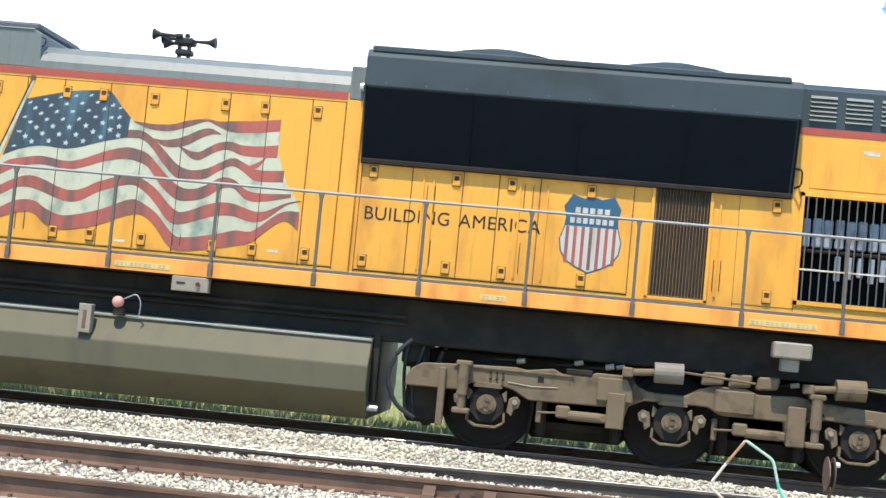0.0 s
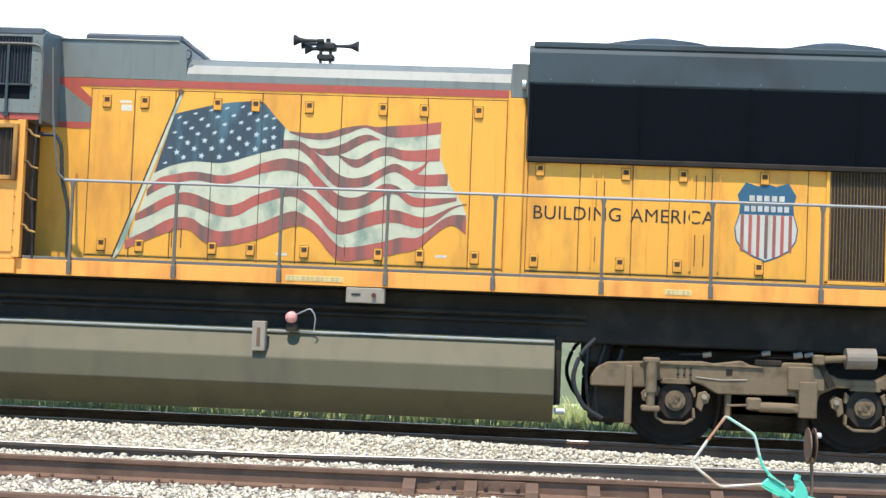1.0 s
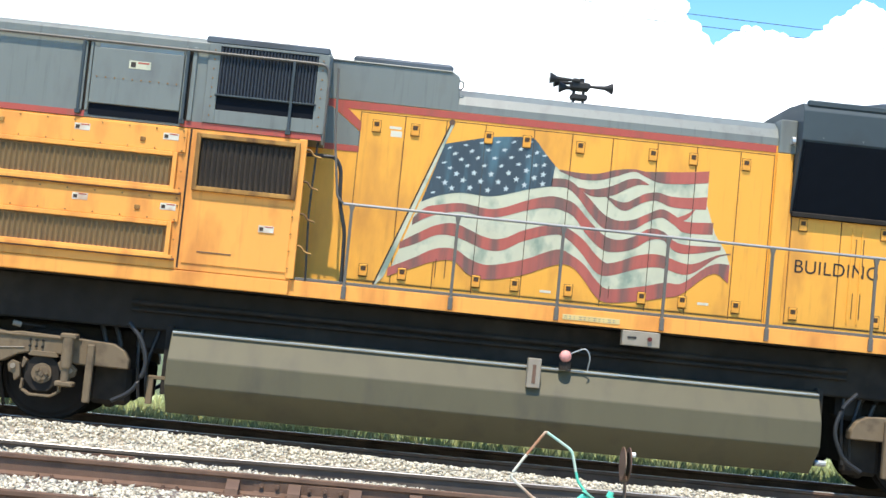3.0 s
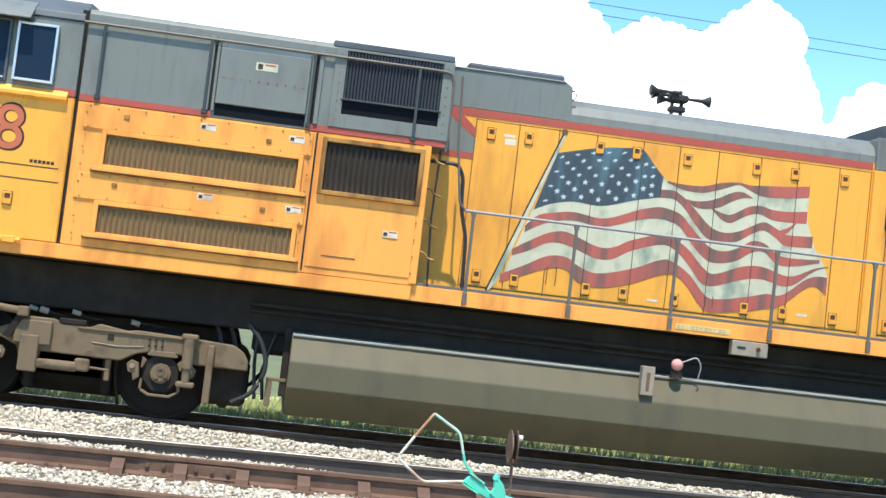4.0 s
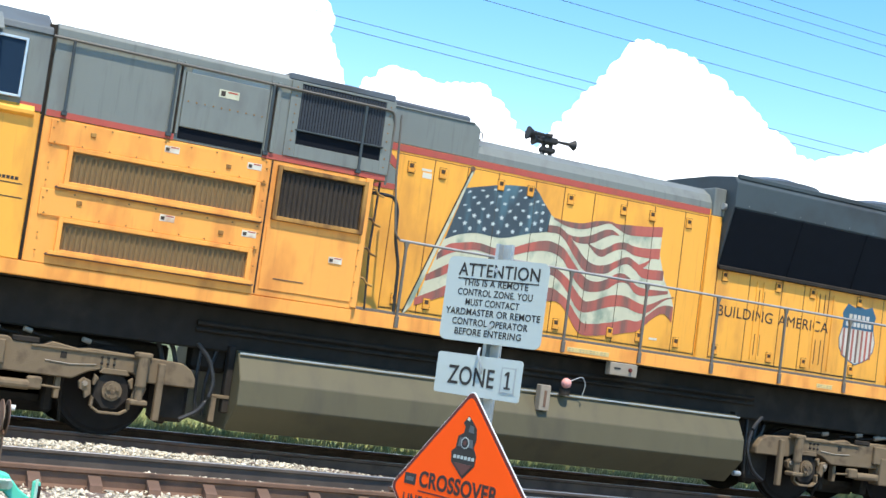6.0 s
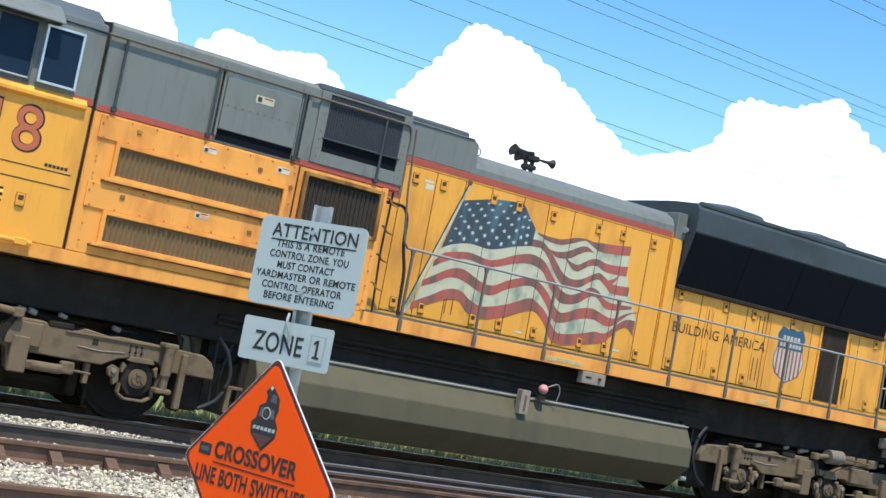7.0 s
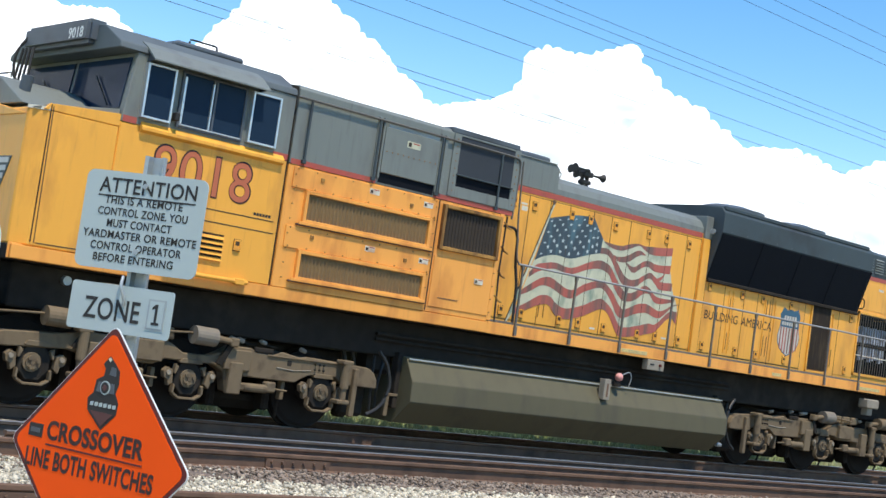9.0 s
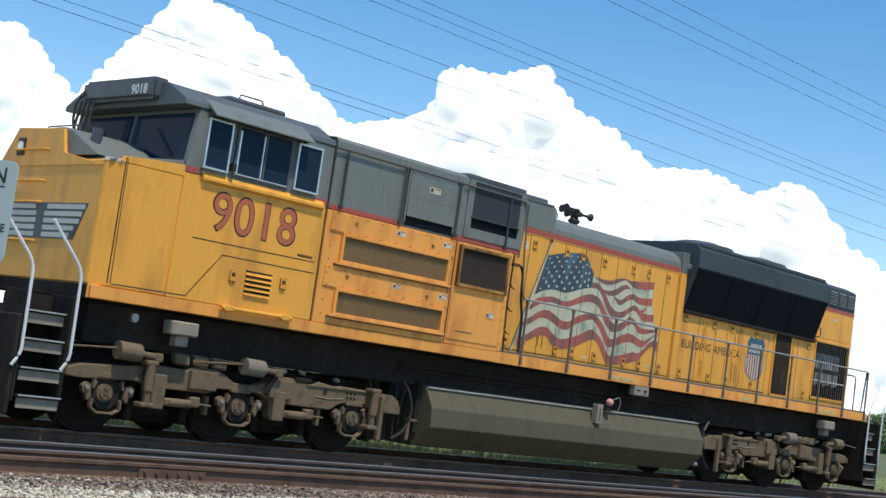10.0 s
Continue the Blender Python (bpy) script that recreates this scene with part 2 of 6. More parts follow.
def bend(pts, n=5, cut=0.3):
    """Round the corners of a chain of points."""
    pts = [Vector(p) for p in pts]
    out = [pts[0]]
    for a, b, c in zip(pts, pts[1:], pts[2:]):
        k = min(cut, (a - b).length * 0.45, (c - b).length * 0.45)
        p, q = b + (a - b).normalized() * k, b + (c - b).normalized() * k
        out += [(1 - t) ** 2 * p + 2 * t * (1 - t) * b + t * t * q for t in (i / (n - 1) for i in range(n))]
    return out + [pts[-1]]


def mesh_of(bm, name, mat, smooth=False):
    bmesh.ops.recalc_face_normals(bm, faces=bm.faces[:])
    me = bpy.data.meshes.new(name)
    bm.to_mesh(me)
    bm.free()
    me.materials.append(mat)
    if smooth:
        for p in me.polygons:
            p.use_smooth = True
    return me


def part(name, bm, mat, parent, label="", smooth=False):
    ob = new(name, mesh_of(bm, name, mat, smooth))
    ob.parent = parent
    if label:
        tagged(ob, label)
    return ob


def thing(name, m, label, category, group="", kind=""):
    ob = new(name)
    ob.empty_display_size = 0.2
    ob.matrix_basis = m
    return tagged(ob, label, category, group, kind)


def words(name, text, size, mat, parent, m, align="CENTER", thick=0.002, width=1.0, label="", bold=0.022):
    """Letters in the built-in font, as a mesh; m lays the text's plane."""
    cu = bpy.data.curves.new(name, "FONT")
    cu.body, cu.size, cu.align_x, cu.extrude, cu.space_character = text, size, align, thick, 1.05
    cu.offset = size * bold
    tmp = new("letters", cu)
    bpy.context.view_layer.update()
    me = bpy.data.meshes.new_from_object(tmp.evaluated_get(bpy.context.evaluated_depsgraph_get()))
    bpy.data.objects.remove(tmp)
    me.materials.clear()
    me.materials.append(mat)
    ob = new(name, me)
    ob.parent = parent
    ob.matrix_basis = m @ Matrix.Diagonal((width, 1, 1, 1))
    if label:
        tagged(ob, label)
    return ob


# ---- ground ----
RAILS = {
    "a_near": [(-120, 16.21), (220, 16.21)], "a_far": [(-120, 17.65), (220, 17.65)],
    "b_near": [(-120, 12.2), (-3, 12.3), (2, 12.5), (9, 12.9), (20, 12.85), (220, 12.8)],
    "b_far": [(-120, 13.3), (-5, 13.4), (-2.3, 13.42), (0, 13.76), (3, 14.0), (6.5, 14.22), (9, 14.42), (14, 14.55), (24, 14.4), (220, 14.3)],
    "b_mid": [(6.5, 13.36), (9, 13.62), (14, 13.72), (20, 13.75), (220, 13.6)],
    "c_near": [(-120, 8.5), (220, 8.5)], "c_far": [(-120, 9.95), (220, 9.95)],
}


def rail_y(key, x):
    return float(np.interp(x, [p[0] for p in RAILS[key]], [p[1] for p in RAILS[key]]))


def ground_height(x, y):
    """Ballast shoulders and the lower land to both sides."""
    z = -0.18 + 0.02 * noise.noise((x * 0.9, y * 0.9, 0))
    if 14.6 < y < 16.1:
        z += (0.09 * math.sin((y - 14.6) / 1.5 * math.pi) + 0.03) * min(1.0, max(0.0, (9.0 - x) / 3)) - 0.03
    if 12.35 < y < 16.0:
        z += 0.085 * min(1.0, max(0.0, (1.5 - x) / 3)) * min(1.0, (y - 12.35) / 0.25, (16.0 - y) / 0.3)
    if 15.7 < y < 18.6:
        z -= 0.035
    if 10.1 < y < 12.6:
        z -= 0.05 * min(1.0, (12.6 - y) / 0.3, (y - 10.1) / 0.3) - 0.03 * math.sin((y - 10.1) / 2.5 * math.pi)
    if y > 18.4:
        z -= min(1.0, (y - 18.4) / 3) * 0.25
    if y < 8.0:
        z -= min(1.0, (8.0 - y) / 3) * 0.15
    return z


def build_ground():
    xs = sorted({*np.arange(-12, 42, 0.4).round(3), *[-3000, -1200, -400, -120, -40, -20, 60, 90, 140, 260, 500, 1200, 3000]})
    ys = sorted({*np.arange(2, 24, 0.3).round(3), *[-3000, -800, -200, -50, -10, 30, 45, 80, 160, 400, 1000, 3000]})
    verts = [(x, y, ground_height(x, y)) for y in ys for x in xs]
    nx = len(xs)
    faces = [(j * nx + i, j * nx + i + 1, (j + 1) * nx + i + 1, (j + 1) * nx + i) for j in range(len(ys) - 1) for i in range(nx - 1)]
    me = bpy.data.meshes.new("ground")
    me.from_pydata(verts, [], faces)
    mats = [material("fine_ballast_bed", (0.36, 0.31, 0.235), 0.95, vary=0.3, scale=14, dirt=(0.2, 0.17, 0.14), dirt_scale=2.0, bump=0.8, bump_scale=30), GRASS,
            material("dark_ballast_dirt_and_shade", (0.085, 0.07, 0.056), 0.9, vary=0.35, scale=12, dirt=(0.16, 0.13, 0.10), dirt_scale=1.5, dirt_low=0.55, bump=0.8, bump_scale=30), FIELD]
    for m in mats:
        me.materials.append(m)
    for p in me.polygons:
        # index 2: locomotive's shade in the track bed's colour; brown dirt past x 6.5
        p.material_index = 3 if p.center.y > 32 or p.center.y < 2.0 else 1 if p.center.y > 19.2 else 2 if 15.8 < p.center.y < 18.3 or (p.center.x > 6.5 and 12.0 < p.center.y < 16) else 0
        p.use_smooth = True
    tagged(new("ground", me), "pale stone ballast bed with dry grass beyond it", "ground", kind="structure")


build_ground()


def rail_outline():
    h = [(0.033, 0.0), (0.037, -0.006), (0.037, -0.034), (0.013, -0.05), (0.010, -0.15), (0.07, -0.172), (0.07, -0.19)]
    return h + [(-u, v) for u, v in reversed(h)]


def build_rail(key, owner, label):
    """A rail swept along its line, with a bright running surface."""
    line = RAILS[key]
    xs = [x for x in (-120, -40, *np.arange(-12, 42.1, 0.5), 80, 220) if x >= line[0][0]]
    bm = bm_new()
    prof = rail_outline()
    rings = [[bm.verts.new((x, rail_y(key, x) + u, v)) for u, v in prof] for x in xs]
    n = len(prof)
    for a, b in zip(rings, rings[1:]):
        for i in range(n):
            bm.faces.new((a[i], a[(i + 1) % n], b[(i + 1) % n], b[i]))
    bm.faces.new(rings[0])
    bm.faces.new(rings[-1][::-1])
    me = mesh_of(bm, "rail", GREY_RAIL if key == "b_far" else RUST)
    me.materials.append(STEEL)
    for p in me.polygons:
        if p.center.z > -0.004 and key not in ("b_near", "c_near", "c_far"):
            p.material_index = 1
    ob = new("rail", me)
    ob.parent = owner
    return tagged(ob, label)


TRACKS = {}
for key, lab in (("a", "straight railway track under the yellow locomotive"), ("b", "brown rusty railway track with switch points"), ("c", "railway track beside the orange sign")):
    tr = thing("railway_track", Matrix(), lab, "railway track", "railway tracks", "structure")
    TRACKS[key] = tr
    for side in ("near", "far", "mid") if key == "b" else ("near", "far"):
        build_rail(key + "_" + side, tr, "rusty steel rail with a bright worn head")

# sleepers, tie plates, joint bars
def sleeper_mesh():
    return mesh_of(add_box(bm_new(), -0.115, 0.115, -1.3, 1.3, -0.38, -0.192, 0.012), "sleeper", WOOD)


def plate_mesh(brace):
    bm = add_box(bm_new(), -0.09, 0.09, -0.14, 0.13, -0.198, -0.182)
    if brace:
        add_box(bm, -0.10, 0.10, -0.21, 0.13, -0.198, -0.176)
        add_prism(bm, [(-0.075, -0.176), (-0.185, -0.176), (-0.17, -0.125), (-0.035, -0.055), (-0.02, -0.07)], "x", -0.055, 0.055)
    for x in (-0.06, 0.06):
        add_box(bm, x - 0.012, x + 0.012, -0.10, -0.065, -0.182, -0.15)
    return mesh_of(bm, "tie_plate", RUST)


def joint_mesh():
    bm = add_prism(bm_new(), [(-0.012, -0.05), (-0.034, -0.055), (-0.032, -0.14), (-0.055, -0.16), (-0.012, -0.16)], "x", -0.42, 0.42)
    for i in range(6):
        add_cyl(bm, (-0.35 + 0.14 * i, -0.03, -0.09), (-0.35 + 0.14 * i, -0.062, -0.09), 0.02, 6)
    return mesh_of(bm, "joint_bar", RUST)


SLEEPER, PLATE, BRACE, JOINT = sleeper_mesh(), plate_mesh(False), plate_mesh(True), joint_mesh()
rnd = random.Random(3)
for key, x0, x1 in (("a", -9.0, 33.0), ("b", -8.0, 32.0), ("c", -5.0, 14.0)):
    x = x0
    while x < x1:
        ob = new("sleeper", SLEEPER)
        ob.parent = TRACKS[key]
        mid = (rail_y(key + "_near", x) + rail_y(key + "_far", x)) / 2
        ob.matrix_basis = pose(x + rnd.uniform(-0.03, 0.03), mid + rnd.uniform(-0.06, 0.06), rnd.uniform(-0.05, -0.02) * (1.0 if key != "a" else 0.0) + {"a": 0.012, "b": 0.035, "c": 0.0}[key], 0, 0, rnd.uniform(-1.5, 1.5))
        for side in ("near", "far"):
            if key != "c" or side == "far":
                again_ob = new("tie_plate", BRACE if key == "b" and side == "near" and -1.2 < x < 6.5 else PLATE)
                again_ob.parent = TRACKS[key]
                again_ob.matrix_basis = pose(x, rail_y(key + "_" + side, x), 0)
        x += 0.535
for key, x in (("b_near", -0.45), ("b_near", 9.6), ("b_far", -2.5), ("c_far", 5.0), ("a_near", 6.4)):
    ob = new("joint_bar", JOINT)
    ob.parent = TRACKS[key[0]]
    ob.matrix_basis = pose(x, rail_y(key, x), 0)


def scatter(name, count, place, size, shape, mat, label, category, seed, tumble=False):
    """Many small pieces in one mesh."""
    g = np.random.default_rng(seed)
    base, faces = shape
    p, sc = place(g, count), size(g, count)
    n = len(p)
    a = g.uniform(0, math.tau, n)
    v = np.repeat(base[None], n, 0) * (1 + g.uniform(-0.3, 0.3, (n, len(base), 1)))
    v = v * sc[:, None, :]
    if tumble:
        q = g.normal(size=(n, 4))
        w, i, j, k = (q / np.linalg.norm(q, axis=1)[:, None]).T
        turn = np.stack([1 - 2 * (j * j + k * k), 2 * (i * j - k * w), 2 * (i * k + j * w), 2 * (i * j + k * w), 1 - 2 * (i * i + k * k), 2 * (j * k - i * w),
                         2 * (i * k - j * w), 2 * (j * k + i * w), 1 - 2 * (i * i + j * j)], 1).reshape(n, 3, 3)
        v = np.einsum("nab,nvb->nva", turn, v) * np.array([1, 1, 0.72])
    c, s_ = np.cos(a)[:, None], np.sin(a)[:, None]
    v = np.stack([v[..., 0] * c - v[..., 1] * s_, v[..., 0] * s_ + v[..., 1] * c, v[..., 2]], -1) + p[:, None, :]
    f = (faces[None] + (np.arange(n) * len(base))[:, None, None]).reshape(-1, 3)
    me = bpy.data.meshes.new(name)
    me.vertices.add(n * len(base))
    me.vertices.foreach_set("co", v.ravel())
    me.loops.add(f.size)
    me.loops.foreach_set("vertex_index", f.ravel())
    me.polygons.add(len(f))
    me.polygons.foreach_set("loop_start", np.arange(0, f.size, 3))
    me.polygons.foreach_set("loop_total", np.full(len(f), 3))
    me.update(calc_edges=True)
    me.materials.append(mat)
    return tagged(new(name, me), label, category, kind="stuff")


OCTA = (np.array([(1, 0.1, 0), (-1, 0, 0.1), (0, 1, -0.1), (0.1, -1, 0), (0, 0, 1), (0, 0.1, -1)], float),
        np.array([(0, 2, 4), (2, 1, 4), (1, 3, 4), (3, 0, 4), (2, 0, 5), (1, 2, 5), (3, 1, 5), (0, 3, 5)]))
BLADE = (np.array([(-1, 0, 0), (1, 0, 0), (0.8, 0.6, 0.6), (-0.1, 1.4, 1.0)], float), np.array([(0, 1, 2), (0, 2, 3)]))


def stone_place(g, n):
    x = g.uniform(-9, 32, n)
    y = g.uniform(9.99, 18.6, n)
    keep = (y - 10 > (x - 14) * 0.10) | (x < 14)
    keep &= (y < 16.02 + g.normal(0, 0.08, n)) | (y > 18.4)
    keep &= (y < 15.62) | (y > 18.3) | (np.abs((x + 9.0) % 0.535 - 0.2675) < 0.15)
    for k in RAILS:
        ry = np.interp(x, [p[0] for p in RAILS[k]], [p[1] for p in RAILS[k]])
        keep &= (np.abs(y - ry) > 0.085) | (x < RAILS[k][0][0] - 0.2)
    dirty = (x + g.normal(0, 0.9, n) > 7.0) & (y > 12.1 + g.normal(0, 0.1, n)) & (y < 17)
    keep &= dirty if DIRTY[0] else ~dirty
    x, y = x[keep], y[keep]
    z = np.array([ground_height(a, b) for a, b in zip(x, y)]) + g.uniform(-0.012, 0.03, len(x))
    return np.stack([x, y, z], 1)


DIRTY = [False]


def stone_size(g, n):
    n = SIZE_N[0]
    return g.uniform(0.012, 0.029, (n, 1)) * g.uniform(0.45, 1.7, (n, 3))


SIZE_N = [0]


def counted(fn):
    def inner(g, n):
        p = fn(g, n)
        SIZE_N[0] = len(p)
        return p
    return inner


scatter("ballast", 320000, counted(stone_place), stone_size, OCTA, STONE, "loose pale grey limestone ballast between the rails", "ballast", 11, tumble=True)


DIRTY[0] = True
scatter("dirty_ballast", 320000, counted(stone_place), stone_size, OCTA, DIRTY_STONE, "brown oil-stained ballast around the switch rails", "ballast", 11, tumble=True)


def grass_place(g, n):
    x = g.uniform(-25, 90, n)
    y = 19.1 + g.power(0.6, n) * 8.0
    return np.stack([x, y, np.array([ground_height(a, b) for a, b in zip(x, y)])], 1)


def grass_size(g, n):
    n = SIZE_N[0]
    h = g.uniform(0.08, 0.34, n)
    return np.stack([g.uniform(0.003, 0.007, n), g.uniform(0.02, 0.12, n), h], 1)


scatter("grass", 230000, counted(grass_place), grass_size, BLADE, GRASS, "long sunlit dry green grass behind the tracks", "grass", 12)


# ---- the locomotive ----
LOCO_Y = 16.93
loco = thing("locomotive", pose(ROLL[0][1], LOCO_Y, 0), "yellow and grey diesel freight locomotive with a painted flag", "locomotive")
SIDES = (-1, 1)

# frame and side sills
sill = part("underframe", add_box(bm_new(), -14.6, 4.9, -1.05, 1.05, 1.12, 1.64, 0.02), BLACK, loco, "black greasy steel underframe")
part("deck", add_box(bm_new(), -14.85, 4.93, -1.385, 1.385, 1.64, 1.815, 0.01), BLACK, loco)
for sd in SIDES:
    part("side_sill", add_box(bm_new(), -14.85, 4.95, min(sd * 1.385, sd * 1.405), max(sd * 1.385, sd * 1.405), 1.655, 1.83, 0.004), BLOCK_YELLOW, loco, "yellow side sill under the walkway")

part("side_sill", add_box(bm_new(), -14.83, -7.46, -1.454, -1.404, 1.66, 1.812, 0.004), BLOCK_YELLOW, loco, "yellow side sill under the cab and equipment block")

# long hood
hood = part("hood", add_box(bm_new(), -7.45, 3.38, -0.855, 0.855, 1.815, 3.99), YELLOW, loco, "yellow engine hood with rows of doors")
for x0, y0, y1, z0, z1 in ((3.38, -0.30, 0.855, 1.815, 3.99), (3.38, -0.855, -0.30, 3.22, 3.99), (3.38, -0.855, -0.30, 1.815, 2.03), (4.83, -0.855, -0.30, 2.03, 3.22)):
    part("hood_panel", add_box(bm_new(), x0, 4.93, y0, y1, z0, z1), YELLOW, hood)
roof_prof = [(-0.855, 3.992), (-0.85, 4.08), (-0.79, 4.19), (-0.62, 4.29), (-0.3, 4.34), (0.3, 4.34), (0.62, 4.29), (0.79, 4.19), (0.85, 4.08), (0.855, 3.992)]
part("hood_roof", add_prism(bm_new(), roof_prof, "x", -5.82, -1.75), GREY, hood, "grey rounded hood roof")
part("rear_hood_roof", add_prism(bm_new(), [(-0.855, 3.992), (-0.855, 4.46), (-0.6, 4.56), (0.6, 4.56), (0.855, 4.46), (0.855, 3.992)], "x", 3.2, 4.93, 0.01), RADIATOR, hood)
# exhaust silencer housing
bm = add_prism(bm_new(), [(-7.45, 3.992), (-7.45, 4.42), (-7.1, 4.46), (-5.86, 4.46), (-5.76, 4.40), (-5.74, 3.992)], "y", -0.855, 0.855, 0.008)
part("silencer_housing", bm, GREY, hood)
bm = add_box(bm_new(), -7.02, -5.84, -0.72, 0.72, 4.462, 4.56, 0.03)
part("silencer_cap", bm, DARK_GREY, hood)

# radiator with overhanging sides
rad = part("radiator", add_prism(bm_new(), [(-0.86, 3.20), (-1.10, 4.03), (-1.12, 4.05), (-1.12, 4.40), (-1.04, 4.49), (-0.5, 4.53), (0.5, 4.53), (1.04, 4.49), (1.12, 4.40), (1.12, 4.05), (1.10, 4.03), (0.86, 3.20)], "x", -1.75, 3.24, 0.008), RADIATOR, loco, "dark grey radiator section with overhanging black screens")
for cx in (-0.24, 1.84):
    bm = add_cyl(bm_new(), (cx, 0, 4.53), (cx, 0, 4.66), 0.72, 28)
    add_cyl(bm, (cx, 0, 4.66), (cx, 0, 4.75), 0.66, 28, 0.35)
    part("cooling_fan", bm, DARK_GREY, rad)

# equipment block behind the cab
block = part("equipment_block", add_box(bm_new(), -11.32, -7.46, -1.45, 1.45, 1.815, 3.40, 0.012), BLOCK_YELLOW, loco, "yellow equipment block with louvred air intakes")
part("upper_block", add_prism(bm_new(), [(-1.45, 3.402), (-1.45, 4.37), (-1.40, 4.42), (-0.9, 4.48), (0.9, 4.48), (1.40, 4.42), (1.45, 4.37), (1.45, 3.402)], "x", -11.32, -7.25, 0.008), GREY, block)

# cab and nose
cab = part("cab", add_box(bm_new(), -13.76, -11.36, -1.45, 1.45, 1.815, 3.42, 0.015), YELLOW, loco, "yellow and grey driver's cab")
nose = part("nose", add_prism(bm_new(), [(-13.76, -1.45), (-14.64, -1.45), (-14.83, -1.31), (-14.83, 1.31), (-14.64, 1.45), (-13.76, 1.45)], "z", 1.815, 3.36, 0.02), YELLOW, loco, "yellow blunt nose with grey top")

# fuel tank
tank = part("fuel_tank", add_prism(bm_new(), [(-1.17, 1.16), (-1.24, 1.13), (-1.42, 0.83), (-1.43, 0.54), (-1.10, 0.22), (1.10, 0.22), (1.43, 0.54), (1.42, 0.83), (1.24, 1.13), (1.17, 1.16)], "x", -8.70, -1.35, 0.01), TANK, loco, "olive grey faceted fuel tank")

SPINNING = []
WHEEL_X = (-14.25, -12.17, -10.09, 0.0, 2.07, 4.12)
def rect_panel(name, x0, x1, z0, z1, face, mat, parent, proud=0.006, bevel=0.003, label="", back=0.004):
    """A flat panel on the near side whose outer face stands proud of the wall at y = face."""
    return part(name, add_box(bm_new(), x0, x1, face - proud, face + back, z0, z1, bevel), mat, parent, label)


H, C = -0.855, -1.45  # near faces of hood and of cab and equipment block

# --- painted bands ---
rect_panel("red_band", -5.80, -1.97, 3.905, 3.988, H, RED, hood, 0.006, 0)
rect_panel("red_band", 3.26, 4.92, 3.93, 4.01, H, RED, hood, 0.006, 0)
rect_panel("red_band", -11.31, -9.90, 3.403, 3.47, C, RED, block, 0.006, 0)
rect_panel("red_band", -8.84, -7.27, 3.403, 3.47, C, RED, block, 0.006, 0)
bm = add_prism(bm_new(), [(-7.44, 3.988), (-7.44, 3.905), (-7.20, 3.905), (-6.62, 3.47), (-7.44, 3.47), (-7.44, 3.40), (-6.45, 3.40), (-7.02, 3.90), (-5.80, 3.905), (-5.80, 3.988)], "y", H - 0.006, H)
part("red_band", bm, RED, hood)
part("grey_band", add_prism(bm_new(), [(-7.44, 3.903), (-7.21, 3.903), (-6.64, 3.472), (-7.44, 3.472)], "y", H - 0.004, H), GREY, hood)
rect_panel("red_band", -11.60, -11.37, 3.425, 3.50, C, RED, cab, 0.005, 0)
rect_panel("red_band", -13.74, -13.56, 3.425, 3.50, C, RED, cab, 0.005, 0)

# --- hood doors with latches ---
SEAMS = [-6.86, -6.34, -5.86, -5.40, -4.83, -4.38, -3.90, -3.37, -2.90, -2.38, -1.98]
for a, b in zip(SEAMS, SEAMS[1:]):
    rect_panel("hood_door", a + 0.008, b - 0.008, 1.93, 3.86, H, YELLOW, hood, 0.007)
LOW = [-1.72, -1.12, -0.52, -0.10, 0.38, 0.98, 1.46]
for a, b in zip(LOW, LOW[1:]):
    rect_panel("hood_door", a + 0.008, b - 0.008, 1.93, 3.17, H, YELLOW, hood, 0.007)
rect_panel("hood_door", 2.66, 3.34, 1.93, 3.17, H, YELLOW, hood, 0.007)
rect_panel("hood_door", 3.42, 4.85, 3.32, 3.86, H, YELLOW, hood, 0.007)
for a in SEAMS:
    part("door_seam", add_box(bm_new(), a - 0.0035, a + 0.0035, H - 0.0045, H, 1.90, 3.88), DARK_FIN, hood)
for a in LOW + [2.66, 3.34]:
    part("door_seam", add_box(bm_new(), a - 0.0035, a + 0.0035, H - 0.0045, H, 1.90, 3.18), DARK_FIN, hood)
for z in (1.918, 3.872):
    part("door_seam", add_box(bm_new(), -6.86, -1.98, H - 0.0045, H, z - 0.003, z + 0.003), DARK_FIN, hood)
part("door_seam", add_box(bm_new(), -1.72, 1.46, H - 0.0045, H, 1.912, 1.924), DARK_FIN, hood)
for x in (-0.86, -0.98, 0.15, 0.47, 2.45):
    part("hinge_strip", add_box(bm_new(), x - 0.012, x + 0.012, H - 0.022, H - 0.006, 1.98, 3.1, 0.004), YELLOW, hood)


# dark lines drawn as the shade along the hinge slots
for x0, x1, z0, z1 in ((-5.83, -5.72, 2.04, 2.26), (-3.89, -3.80, 2.00, 2.14), (-0.93, -0.84, 2.66, 2.98), (-0.93, -0.84, 2.04, 2.34), (0.20, 0.30, 2.04, 2.40), (0.20, 0.30, 2.80, 3.08), (2.42, 2.50, 2.05, 2.40)):
    for x in (x0, x1):
        part("hinge_shade_line", add_box(bm_new(), x - 0.004, x + 0.004, H - 0.0145, H - 0.006, z0, z1), DARK_FIN, hood)


